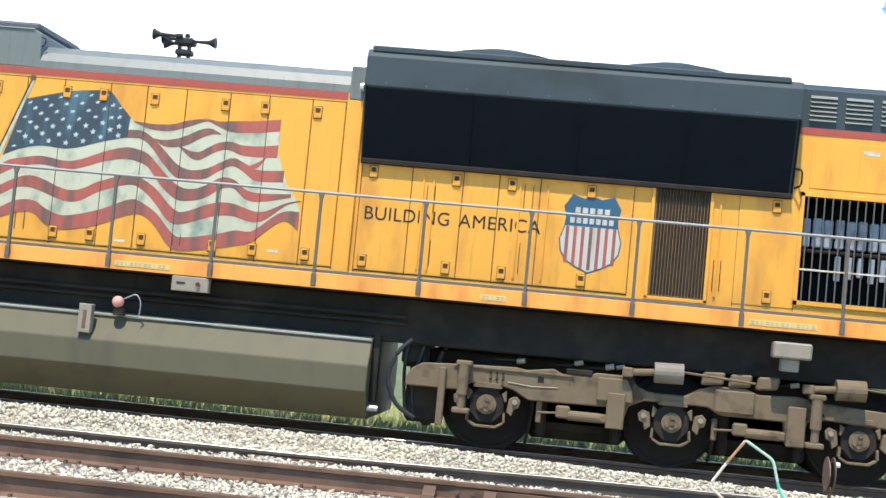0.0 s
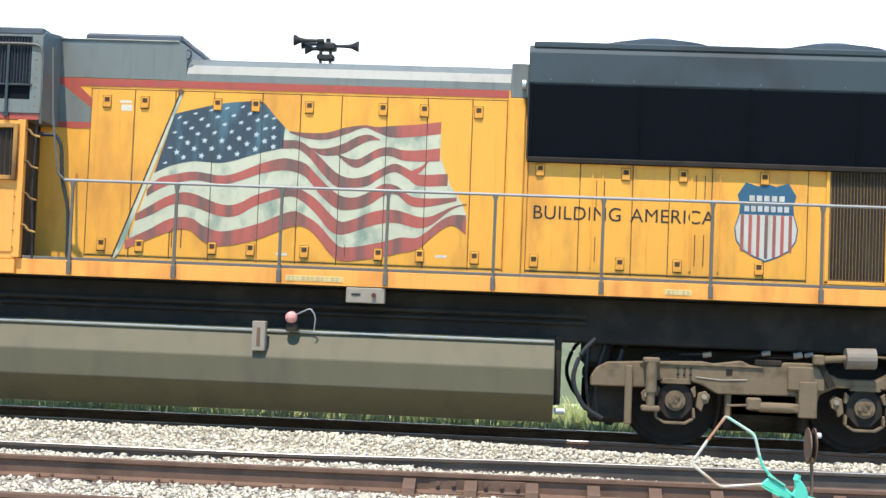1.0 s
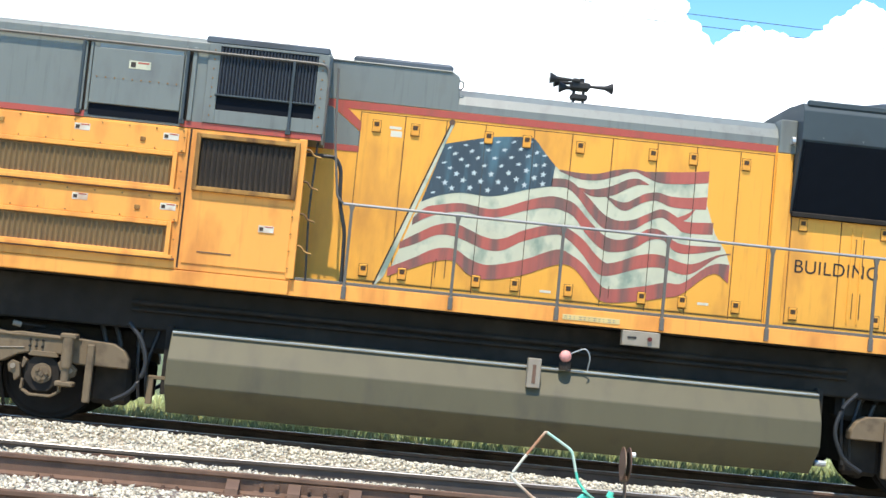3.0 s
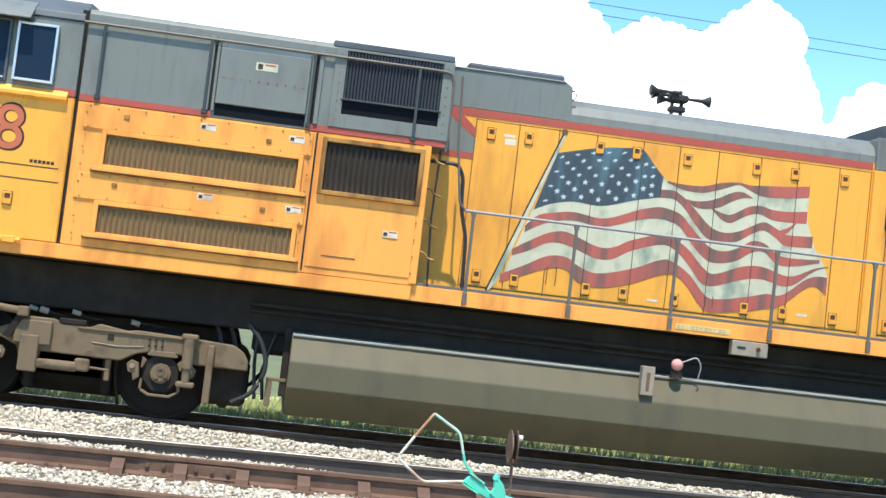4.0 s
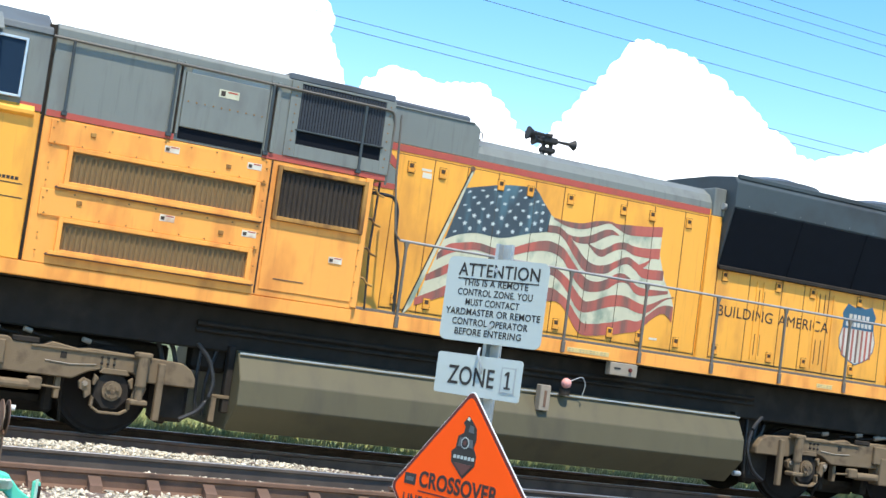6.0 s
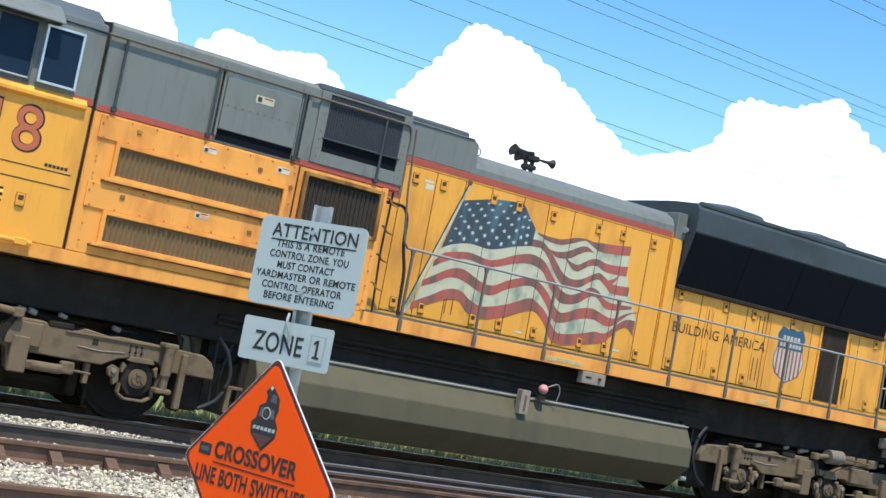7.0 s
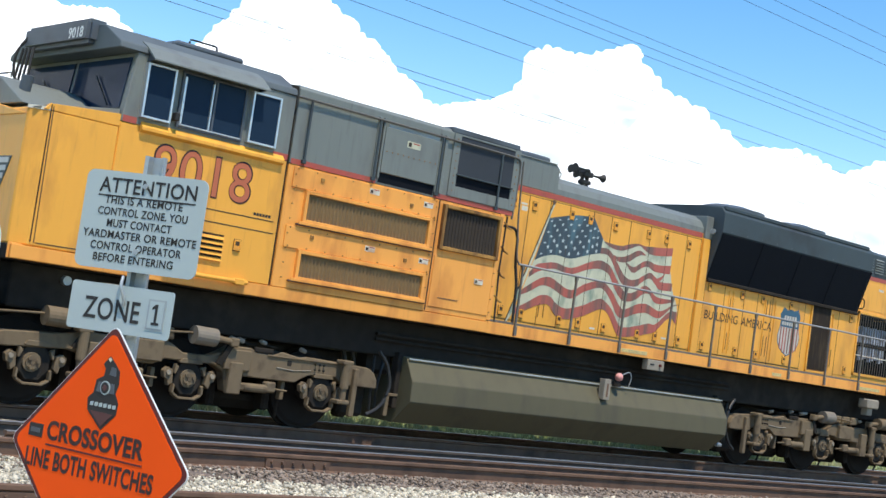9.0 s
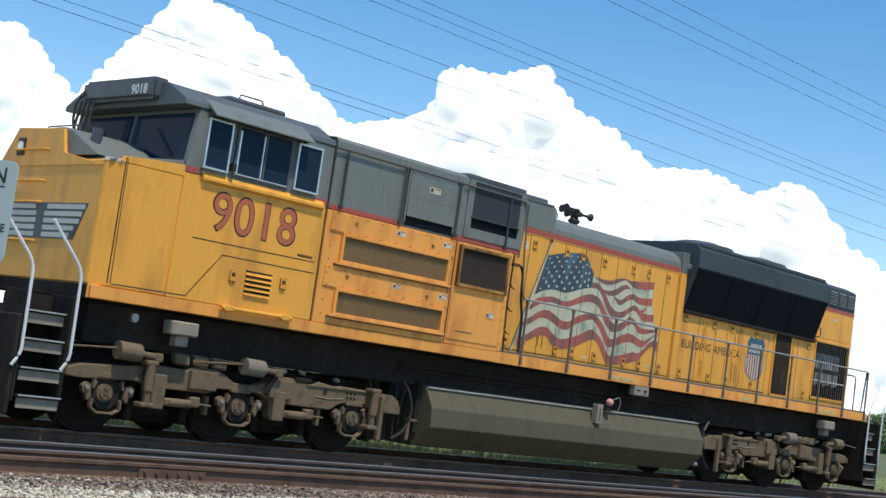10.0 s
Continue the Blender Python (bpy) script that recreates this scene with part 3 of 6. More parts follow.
def latch_mesh():
    bm = add_box(bm_new(), -0.048, 0.048, -0.014, 0.0, -0.066, 0.070, 0.006)
    add_prism(bm, [(-0.042, -0.058), (0.042, -0.058), (0.034, -0.024), (-0.034, -0.024)], "y", -0.024, -0.012)
    for sx in (-1, 1):
        add_box(bm, min(sx * 0.034, sx * 0.044), max(sx * 0.034, sx * 0.044), -0.022, -0.012, -0.03, 0.062)
    add_box(bm, -0.04, 0.04, -0.022, -0.012, 0.055, 0.064)
    return mesh_of(bm, "latch", YELLOW)


def latch_shade_mesh():
    # dark box and rim stand for shade in and around the latch
    bm = add_box(bm_new(), -0.028, 0.028, -0.0175, -0.008, 0.0, 0.050, 0.003)
    add_box(bm, -0.052, 0.052, -0.006, 0.0035, -0.072, 0.076)
    return mesh_of(bm, "latch_shade", LATCH_DARK)


LATCH, LATCH_SHADE = latch_mesh(), latch_shade_mesh()


def latch(parent, x, z, face):
    ob = new("latch", LATCH)
    ob.parent = parent
    ob.matrix_basis = pose(x, face - 0.006, z)
    hole = new("latch_shade", LATCH_SHADE)
    hole.parent = parent
    hole.matrix_basis = pose(x, face - 0.008, z)


for x in (-6.67, -6.22, -5.36, -4.91, -4.28, -3.42, -2.94, -2.31):
    latch(hood, x, 3.72, H)
    latch(hood, x + 0.01, 2.04, H)
for x, zt in ((-1.58, 3.08), (-0.60, 3.06), (0.05, 3.06), (0.97, 3.06), (3.08, 3.07)):
    latch(hood, x, zt, H)
    latch(hood, x - 0.04, 2.03, H)
for x, z in ((-12.78, 2.22), (-11.93, 2.24)):
    latch(cab, x, z, C)
# grime plates and notices on the hood
for x0, z0, w, h in ((-6.5, 3.62, 0.13, 0.07), (-4.6, 1.99, 0.13, 0.03), (-2.75, 2.03, 0.13, 0.03), (4.0, 3.74, 0.18, 0.05), (-6.52, 3.71, 0.14, 0.03)):
    rect_panel("notice", x0, x0 + w, z0, z0 + h, H - 0.007, CREAM, hood, 0.002, 0)

# --- the painted flag ---
def glide(rows, x):
    """A smooth curve through rows of numbers keyed by their first."""
    k = max(0, min(len(rows) - 2, sum(1 for r in rows if r[0] <= x) - 1))
    p0, p1, p2, p3 = (rows[max(0, min(len(rows) - 1, k + q))] for q in (-1, 0, 1, 2))
    h = p2[0] - p1[0]
    t = min(1.0, max(0.0, (x - p1[0]) / h))
    out = []
    for a in range(1, len(p1)):
        m1, m2 = (p2[a] - p0[a]) / (p2[0] - p0[0]) * h, (p3[a] - p1[a]) / (p3[0] - p1[0]) * h
        out.append((2 * t ** 3 - 3 * t * t + 1) * p1[a] + (t ** 3 - 2 * t * t + t) * m1 + (3 * t * t - 2 * t ** 3) * p2[a] + (t ** 3 - t * t) * m2)
    return out


def waving_band(rows, y, n=70):
    """A painted ribbon: rows of x, middle height and width."""
    bm = bm_new()
    ring = []
    for i in range(n + 1):
        x = rows[0][0] + (rows[-1][0] - rows[0][0]) * i / n
        z, w = glide(rows, x)
        w = max(w, 0.006)
        ring.append([bm.verts.new((x, yy, z + sg * w / 2)) for yy, sg in ((y, 1), (y, -1), (y + 0.002, -1), (y + 0.002, 1))])
    for a, b in zip(ring, ring[1:]):
        for q in range(4):
            bm.faces.new((a[q], b[q], b[(q + 1) % 4], a[(q + 1) % 4]))
    return bm


RIBBONS = (
    ((-4.50, 3.43, 0.02), (-4.27, 3.39, 0.07), (-4.04, 3.40, 0.08), (-3.85, 3.46, 0.08), (-3.62, 3.52, 0.03), (-3.49, 3.49, 0.06), (-3.32, 3.47, 0.13), (-3.03, 3.49, 0.14), (-2.74, 3.53, 0.14)),
    ((-4.25, 3.25, 0.01), (-4.13, 3.21, 0.07), (-3.98, 3.22, 0.10), (-3.83, 3.27, 0.12), (-3.69, 3.35, 0.11), (-3.56, 3.39, 0.07), (-3.44, 3.37, 0.01)),
    ((-3.94, 3.19, 0.01), (-3.78, 3.10, 0.08), (-3.68, 3.09, 0.10), (-3.59, 3.14, 0.10), (-3.47, 3.21, 0.10), (-3.33, 3.24, 0.10), (-3.17, 3.20, 0.12), (-2.95, 3.20, 0.13), (-2.74, 3.22, 0.15)),
    ((-4.58, 3.28, 0.10), (-4.39, 3.28, 0.10), (-4.25, 3.19, 0.12), (-4.11, 3.05, 0.16), (-3.93, 2.89, 0.16), (-3.76, 2.86, 0.11), (-3.57, 2.89, 0.12), (-3.42, 2.98, 0.10), (-3.26, 3.05, 0.10), (-3.11, 2.99, 0.11), (-2.99, 2.92, 0.13), (-2.64, 2.93, 0.14)),
    ((-3.07, 2.99, 0.06), (-2.95, 3.05, 0.06), (-2.86, 3.15, 0.01)),
    ((-6.15, 2.66, 0.08), (-6.02, 2.77, 0.13), (-5.86, 2.83, 0.11), (-5.60, 2.88, 0.10), (-5.22, 2.85, 0.10), (-4.79, 3.00, 0.12), (-4.56, 3.05, 0.14), (-4.40, 3.03, 0.14), (-4.28, 2.98, 0.15), (-4.12, 2.81, 0.18), (-3.91, 2.64, 0.17), (-3.73, 2.62, 0.14), (-3.55, 2.68, 0.15), (-3.38, 2.79, 0.14), (-3.22, 2.79, 0.10), (-3.07, 2.68, 0.11), (-2.90, 2.66, 0.10), (-2.53, 2.71, 0.04)),
    ((-6.27, 2.37, 0.08), (-6.08, 2.47, 0.12), (-5.86, 2.59, 0.12), (-5.65, 2.61, 0.15), (-5.27, 2.49, 0.14), (-5.08, 2.50, 0.14), (-4.86, 2.62, 0.13), (-4.46, 2.74, 0.12), (-4.30, 2.68, 0.13), (-4.14, 2.56, 0.17), (-3.98, 2.39, 0.19), (-3.84, 2.33, 0.15), (-3.47, 2.46, 0.16), (-3.24, 2.49, 0.15), (-2.88, 2.43, 0.12), (-2.57, 2.61, 0.03), (-2.41, 2.66, 0.01)),
    ((-6.38, 2.05, 0.10), (-6.10, 2.18, 0.12), (-5.85, 2.30, 0.15), (-5.62, 2.32, 0.14), (-5.46, 2.21, 0.18), (-5.24, 2.16, 0.17), (-4.82, 2.26, 0.18), (-4.43, 2.42, 0.18), (-4.26, 2.39, 0.13), (-4.11, 2.28, 0.16), (-3.96, 2.11, 0.18), (-3.84, 2.03, 0.16), (-3.38, 2.10, 0.17), (-3.15, 2.16, 0.18), (-2.96, 2.19, 0.13), (-2.68, 2.42, 0.11), (-2.55, 2.47, 0.12), (-2.41, 2.42, 0.22)),
)
CANTON_TOP = ((-5.86, 3.60), (-5.61, 3.666), (-5.32, 3.735), (-5.02, 3.77), (-4.83, 3.77), (-4.69, 3.62), (-4.555, 3.48))
CANTON_LOW = ((-6.07, 2.90), (-5.88, 2.99), (-5.62, 3.05), (-5.26, 3.045), (-4.84, 3.17), (-4.575, 3.235))


def flag_low(x):
    z, w = glide(RIBBONS[-1], x)
    return z - w / 2


def flag_high(x):
    if x < -4.55:
        return glide(CANTON_TOP, x)[0]
    z, w = glide(RIBBONS[0], x)
    return z + w / 2


# cream cloth under the ribbons
low_xs = [-6.38 + 3.95 * i / 60 for i in range(61)]
top_xs = [-4.56 + 1.82 * i / 30 for i in range(31)]
cloth = [(x, flag_low(x) + 0.004) for x in low_xs] + [(-2.40, 2.51), (-2.47, 2.68), (-2.61, 2.87), (-2.735, 3.20)] + [(x, flag_high(x) - 0.004) for x in reversed(top_xs)] + [(-4.66, 3.30), (-5.2, 3.25), (-5.9, 3.2), (-6.0, 3.05), (-6.09, 2.88)]
part("flag_cloth", add_prism(bm_new(), cloth, "y", H - 0.0105, H - 0.0085), MURAL_WHITE, hood, "weathered cream stripes of the painted flag")
for k, rows in enumerate(RIBBONS):
    part("flag_stripe", waving_band(rows, H - 0.0125 - 0.0004 * (k % 3)), MURAL_RED, hood, "painted red flag stripe")
steps = [i / 24 for i in range(25)]
canton = [(x, glide(CANTON_LOW, x)[0]) for x in (-6.07 + 1.495 * q for q in steps)] + [(x, glide(CANTON_TOP, x)[0]) for x in (-4.555 - 1.305 * q for q in steps)]
part("flag_canton", add_prism(bm_new(), canton, "y", H - 0.0125, H - 0.010), MURAL_BLUE, hood, "weathered blue star field of the painted flag")


def star_mesh(squash, lean):
    bm = bm_new()
    ring = []
    for j in range(10):
        r = 0.040 if j % 2 == 0 else 0.0165
        u, v = math.sin(math.pi * j / 5) * r, math.cos(math.pi * j / 5) * r * squash
        ring.append(bm.verts.new((u + lean * v, 0, v + 0.25 * (1 - squash) * u)))
    bm.faces.new(ring)
    return mesh_of(bm, "flag_star", MURAL_STAR)


STARS = [star_mesh(*q) for q in ((0.5, 0.5), (0.7, 0.35), (1.0, 0.1))]
for row in range(7):
    for col in range(7 if row % 2 == 0 else 6):
        u, v = 0.06 + 0.145 * col + (0.072 if row % 2 else 0.0), 0.09 + 0.135 * row
        xt, xl = -5.86 + 1.26 * u, -6.05 + 1.47 * u
        zt, zl = glide(CANTON_TOP, xt)[0], glide(CANTON_LOW, xl)[0]
        ob = new("flag_star", STARS[0 if v < 0.2 or u < 0.1 else 1 if v < 0.5 else 2])
        ob.parent = hood
        ob.matrix_basis = pose(xt + (xl - xt) * v, H - 0.0145, zt + (zl - zt) * v, 0, (row * 37 + col * 23) % 30 - 15, 0)
part("flag_pole", add_prism(bm_new(), [(-5.80, 3.84), (-5.77, 3.84), (-5.85, 3.62), (-6.42, 1.99), (-6.50, 1.89), (-6.52, 1.89)], "y", H - 0.0125, H - 0.008), MURAL_WHITE, hood, "painted flag pole")
part("flag_pole_line", add_prism(bm_new(), [(-5.82, 3.84), (-5.803, 3.84), (-6.523, 1.89), (-6.54, 1.89)], "y", H - 0.0125, H - 0.008), INK, hood)
for x in SEAMS[3:-2]:
    part("door_seam", add_box(bm_new(), x - 0.004, x + 0.004, H - 0.0138, H - 0.011, flag_low(x), flag_high(x)), DARK_FIN, hood)
part("pole_ball", add_cyl(bm_new(), (-5.80, H - 0.02, 3.86), (-5.80, H, 3.86), 0.035, 12), RUST, hood)

# --- slogan and shield ---


def fit_words(ob, x0, x1, z0, z1, y):
    """Scale upright letters into a rectangle on the near side."""
    vs = [v.co for v in ob.data.vertices]
    ax, bx, az, bz = min(v.x for v in vs), max(v.x for v in vs), min(v.y for v in vs), max(v.y for v in vs)
    sx, sz = (x1 - x0) / (bx - ax), (z1 - z0) / (bz - az)
    for v in vs:
        v.x, v.y = (v.x - ax) * sx, (v.y - az) * sz
    ob.matrix_basis = pose(x0, y, z0, 90, 0, 0)
    return ob


for text, x0, x1 in (("BUILDING", -1.64, -0.645), ("AMERICA", -0.535, 0.42)):
    fit_words(words("slogan", text, 0.25, INK, hood, Matrix(), thick=0.001, label="black block letters of a slogan", bold=0.0), x0, x1, 2.52, 2.675, H - 0.0095)


def shield_outline(k):
    pts = [(0.0, 0.435), (0.10, 0.40), (0.24, 0.445), (0.33, 0.30), (0.30, 0.18), (0.31, 0.08), (0.36, -0.08), (0.34, -0.22), (0.27, -0.33), (0.13, -0.41), (0.0, -0.46)]
    return [(x * k, z * k) for x, z in pts + [(-x, z) for x, z in reversed(pts[1:-1])]]


SX, SZ = 1.0, 2.575
part("shield", add_prism(bm_new(), [(SX + x, SZ + z) for x, z in shield_outline(1.0)], "y", H - 0.0095, H - 0.007), SHIELD_BLUE, hood, "blue, white and red shield emblem")
low = [(x, z) for x, z in shield_outline(0.96) if z < 0.09]
low = sorted([p for p in low if p[0] >= 0], key=lambda p: -p[1]) + sorted([p for p in low if p[0] < 0], key=lambda p: p[1])
part("shield_field", add_prism(bm_new(), [(SX + x, SZ + z) for x, z in low], "y", H - 0.0115, H - 0.009), SHIELD_CREAM, hood)
for i in range(7):
    x = -0.27 + i * 0.09
    depth = 0.42 - 0.75 * abs(x) ** 1.7
    part("shield_bar", add_box(bm_new(), SX + x - 0.019, SX + x + 0.019, H - 0.0135, H - 0.011, SZ - depth, SZ + 0.075), MURAL_RED, hood)
for z, w in ((0.265, 0.21), (0.145, 0.26)):
    n = 5 if z > 0.2 else 7
    for i in range(n):
        x = -w + 2 * w * (i + 0.5) / n
        part("shield_mark", add_box(bm_new(), SX + x - w / n * 0.7, SX + x + w / n * 0.7, H - 0.0125, H - 0.009, SZ + z - 0.032, SZ + z + 0.032, 0.0), SHIELD_CREAM, hood)

# --- dark louvred door and barred opening ---
rect_panel("louvre_door", 1.70, 2.33, 1.93, 3.19, H, FIN, hood, 0.004, 0.002, "dark brown louvred door")
for i in range(17):
    x = 1.725 + i * 0.0365
    part("louvre_slat", add_prism(bm_new(), [(x, H - 0.004), (x + 0.028, H - 0.004), (x + 0.012, H - 0.03)], "z", 1.95, 3.17), DARK_FIN, hood)
for x0, x1, z0, z1 in ((1.66, 1.70, 1.90, 3.2), (2.33, 2.37, 1.90, 3.2), (1.66, 2.37, 1.89, 1.93)):
    rect_panel("door_frame", x0, x1, z0, z1, H, YELLOW, hood, 0.03)
# black sheet and linings stand for the shade inside the opening
part("opening_shade", add_box(bm_new(), 3.385, 4.825, -0.33, -0.305, 2.035, 3.215), SCREEN, hood, "black sheet for the shade behind vertical bars")
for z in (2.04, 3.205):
    part("shaded_lining", add_box(bm_new(), 3.385, 4.825, -0.84, -0.335, z - 0.004, z + 0.004), SCREEN, hood)
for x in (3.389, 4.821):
    part("shaded_lining", add_box(bm_new(), x - 0.004, x + 0.004, -0.84, -0.335, 2.05, 3.195), SCREEN, hood)
for i in range(16):
    x = 3.42 + i * 0.092
    part("bar", add_cyl(bm_new(), (x, H - 0.03, 2.03), (x, H - 0.03, 3.22), 0.009, 6), PIPE, hood)
for z in (2.385,):
    part("bar", add_box(bm_new(), 3.38, 4.83, H - 0.045, H - 0.02, z - 0.010, z + 0.010, 0.003), CREAM, hood)
for i in range(11):
    x = 3.40 + i * 0.128
    part("cooler_tube", add_box(bm_new(), x, x + 0.100, -0.70, -0.62, 2.66, 2.99 + 0.012 * (i % 2), 0.015), COOLER, hood)
    if i > 2:
        part("cooler_fitting", add_cyl(bm_new(), (x + 0.05, -0.68, 2.30 + 0.03 * (i % 3)), (x + 0.05, -0.68, 2.58), 0.035, 8), COOLER, hood)
part("cooler_header", add_box(bm_new(), 3.39, 4.82, -0.72, -0.60, 2.595, 2.635, 0.01), BLACK, hood)
for x0, x1, z0, z1 in ((3.33, 3.38, 1.98, 3.27), (4.83, 4.88, 1.98, 3.27), (3.33, 4.88, 1.98, 2.03), (3.33, 4.88, 3.22, 3.27)):
    rect_panel("opening_frame", x0, x1, z0, z1, H, YELLOW, hood, 0.025)
for c in range(4):
    for r in range(6):
        x, z = 3.36 + c * 0.40, 4.09 + r * 0.052
        part("louvre_slat", add_prism(bm_new(), [(H, z), (H - 0.03, z), (H, z + 0.035)], "x", x, x + 0.30), GREY, hood)
# pillar before the radiator
part("pillar", add_box(bm_new(), -1.96, -1.77, H - 0.05, H + 0.05, 1.83, 3.90, 0.01), YELLOW, hood)
part("pillar_top", add_box(bm_new(), -1.95, -1.75, H - 0.05, 0.9, 3.90, 4.30, 0.01), GREY, hood)
part("lifting_eye", add_cyl(bm_new(), (-1.82, H - 0.09, 4.05), (-1.78, H - 0.09, 4.05), 0.05, 10), CHROME, hood)

# --- radiator screens ---
bm = add_prism(bm_new(), [(-0.862, 3.22), (-0.875, 3.22), (-1.113, 4.03), (-1.10, 4.03)], "x", -1.70, 3.19)
part("screen", bm, SCREEN, rad, "black mesh radiator screen")
for i in range(5):
    x = -1.72 + i * 1.235
    part("screen_rib", add_prism(bm_new(), [(-0.87, 3.20), (-0.885, 3.205), (-1.125, 4.04), (-1.11, 4.04)], "x", x - 0.012, x + 0.012), SCREEN, rad)
part("screen_sill", add_prism(bm_new(), [(-0.86, 3.17), (-0.93, 3.17), (-0.93, 3.22), (-0.86, 3.24)], "x", -1.74, 3.23, 0.005), BLACK, rad)
part("roof_lip", add_box(bm_new(), -1.70, 3.10, -1.09, -1.02, 4.455, 4.53, 0.015), RADIATOR, rad)
part("hoop", add_tube(bm_new(), bend([(3.25, -0.9, 3.52), (3.31, -0.98, 3.50), (3.31, -0.98, 3.32), (3.25, -0.9, 3.30)], 4, 0.05), 0.012), BLACK, rad)
for x in np.arange(-1.5, 3.2, 0.47):
    part("rivet", add_cyl(bm_new(), (x, -1.12, 4.09), (x, -1.126, 4.09), 0.008, 6), GREY, rad)

# --- exhaust side details and horn ---
part("silencer_edge", add_tube(bm_new(), [(-7.4, H - 0.005, 4.45), (-5.85, H - 0.005, 4.45)], 0.012, 6), GREY, hood)
part("lifting_eye", add_tube(bm_new(), bend([(-5.76, H + 0.02, 4.36), (-5.71, H + 0.02, 4.35), (-5.71, H + 0.02, 4.27), (-5.76, H + 0.02, 4.25)], 4, 0.03), 0.009), INK, hood)
bm = add_box(bm_new(), -4.36, -4.12, -0.10, 0.10, 4.555, 4.645, 0.02)
add_cyl(bm, (-4.22, -0.02, 4.63), (-4.22, -0.02, 4.70), 0.03, 10)
add_box(bm, -4.35, -4.14, -0.07, 0.07, 4.43, 4.50, 0.015)
horn = part("horn", bm, INK, hood, "black cluster of air horn trumpets")

def trumpet(x0, x1, y, z):
    d = 1 if x1 > x0 else -1
    bm = add_cyl(bm_new(), (x0, y, z), (x0 + 0.08 * d, y, z), 0.028, 12)
    add_cyl(bm, (x0 + 0.08 * d, y, z), (x1 - 0.09 * d, y, z), 0.017, 12, 0.028)
    add_cyl(bm, (x1 - 0.09 * d, y, z), (x1, y, z), 0.028, 14, 0.075)
    return bm


part("trumpet", trumpet(-4.20, -3.84, -0.05, 4.605), INK, horn)
part("trumpet", trumpet(-4.26, -4.63, -0.10, 4.655), INK, horn)
part("trumpet", trumpet(-4.26, -4.56, 0.06, 4.645), INK, horn)
part("trumpet", trumpet(-4.26, -4.50, -0.02, 4.57), INK, horn)
for x in (-4.31, -4.19):
    part("bracket", add_box(bm_new(), x - 0.015, x + 0.015, -0.04, 0.04, 4.33, 4.57, 0.004), INK, horn)

# --- handrail along the walkway ---
POSTS = [-6.845 + 1.1946 * i for i in range(9)] + [3.80, 4.80]


def post_mesh():
    bm = add_box(bm_new(), -0.017, 0.017, -0.02, 0.01, -1.05, -0.06, 0.004)
    add_prism(bm, [(-0.017, -0.08), (-0.034, -0.01), (0.034, -0.01), (0.017, -0.08)], "y", -0.022, 0.012)
    add_box(bm, -0.026, 0.026, -0.03, 0.006, -1.06, -0.92, 0.004)
    return mesh_of(bm, "handrail_post", PIPE)


POST = post_mesh()
for sd in SIDES:
    rail = part("handrail", add_tube(bm_new(), bend([(-6.95, sd * 1.415, 2.735), (-6.9, sd * 1.41, 2.735), (4.80, sd * 1.41, 2.735), (4.84, sd * 1.36, 2.72), (4.84, sd * 1.30, 1.80)], 5, 0.12), 0.017), RAIL_GREY, loco, "grey tubular handrail along the walkway")
    part("gooseneck", add_tube(bm_new(), bend([(-7.15, sd * 1.43, 4.24), (-7.11, sd * 1.43, 3.45), (-7.02, sd * 1.43, 2.80), (-6.94, sd * 1.415, 2.735)], 5, 0.12), 0.014), PIPE, rail, "thin dark bent end of the handrail")
    for x in POSTS:
        ob = new("handrail_post", POST)
        ob.parent = rail
        ob.matrix_basis = pose(x, sd * 1.41, 2.735, 0, 0, 0 if sd < 0 else 180)
    part("kick_strip", add_box(bm_new(), -7.4, 4.9, min(sd * 1.36, sd * 1.40), max(sd * 1.36, sd * 1.40), 1.83, 1.865, 0.004), PIPE, loco)
for x0, x1 in ((-4.38, -3.73), (-0.17, 0.12), (2.80, 3.53)):
    pl = part("plate", add_box(bm_new(), x0, x1, -1.411, -1.405, 1.695, 1.755, 0.001), PALE_YELLOW, loco, "pale yellow notice plate with worn print")
    for k in range(int((x1 - x0) / 0.055)):
        for z in (1.712, 1.735):
            part("print_bar", add_box(bm_new(), x0 + 0.02 + 0.055 * k, x0 + 0.055 + 0.055 * k - 0.012 * ((k * 7) % 3), -1.4125, -1.4105, z - 0.004, z + 0.004), DULL, pl)
jack = part("jumper_box", add_box(bm_new(), -3.69, -3.26, -1.42, -1.30, 1.475, 1.645, 0.008), DULL, loco, "light grey electrical box")
part("knob", add_cyl(bm_new(), (-3.38, -1.42, 1.565), (-3.38, -1.445, 1.565), 0.025, 12), DARK_RED, jack)
part("slot", add_box(bm_new(), -3.63, -3.53, -1.426, -1.42, 1.555, 1.58), INK, jack)

# --- fuel tank fittings ---
cap = part("filler", add_cyl(bm_new(), (-4.29, -1.33, 1.13), (-4.29, -1.33, 1.22), 0.07, 14), BLACK, tank)
bm = bm_new()
bmesh.ops.create_uvsphere(bm, u_segments=14, v_segments=8, radius=0.068, matrix=Matrix.Translation((-4.30, -1.37, 1.285)))
part("filler_cap", bm, PINK, tank, "faded pink filler cap", True)
part("cap_chain", add_tube(bm_new(), bend([(-4.24, -1.37, 1.32), (-4.08, -1.40, 1.40), (-4.02, -1.40, 1.30), (-4.04, -1.37, 1.15)], 5, 0.1), 0.008), GALV, tank)
part("sight_gauge", add_box(bm_new(), -4.72, -4.57, -1.46, -1.34, 0.90, 1.23, 0.008), DULL, tank, "dull metal sight gauge plate")
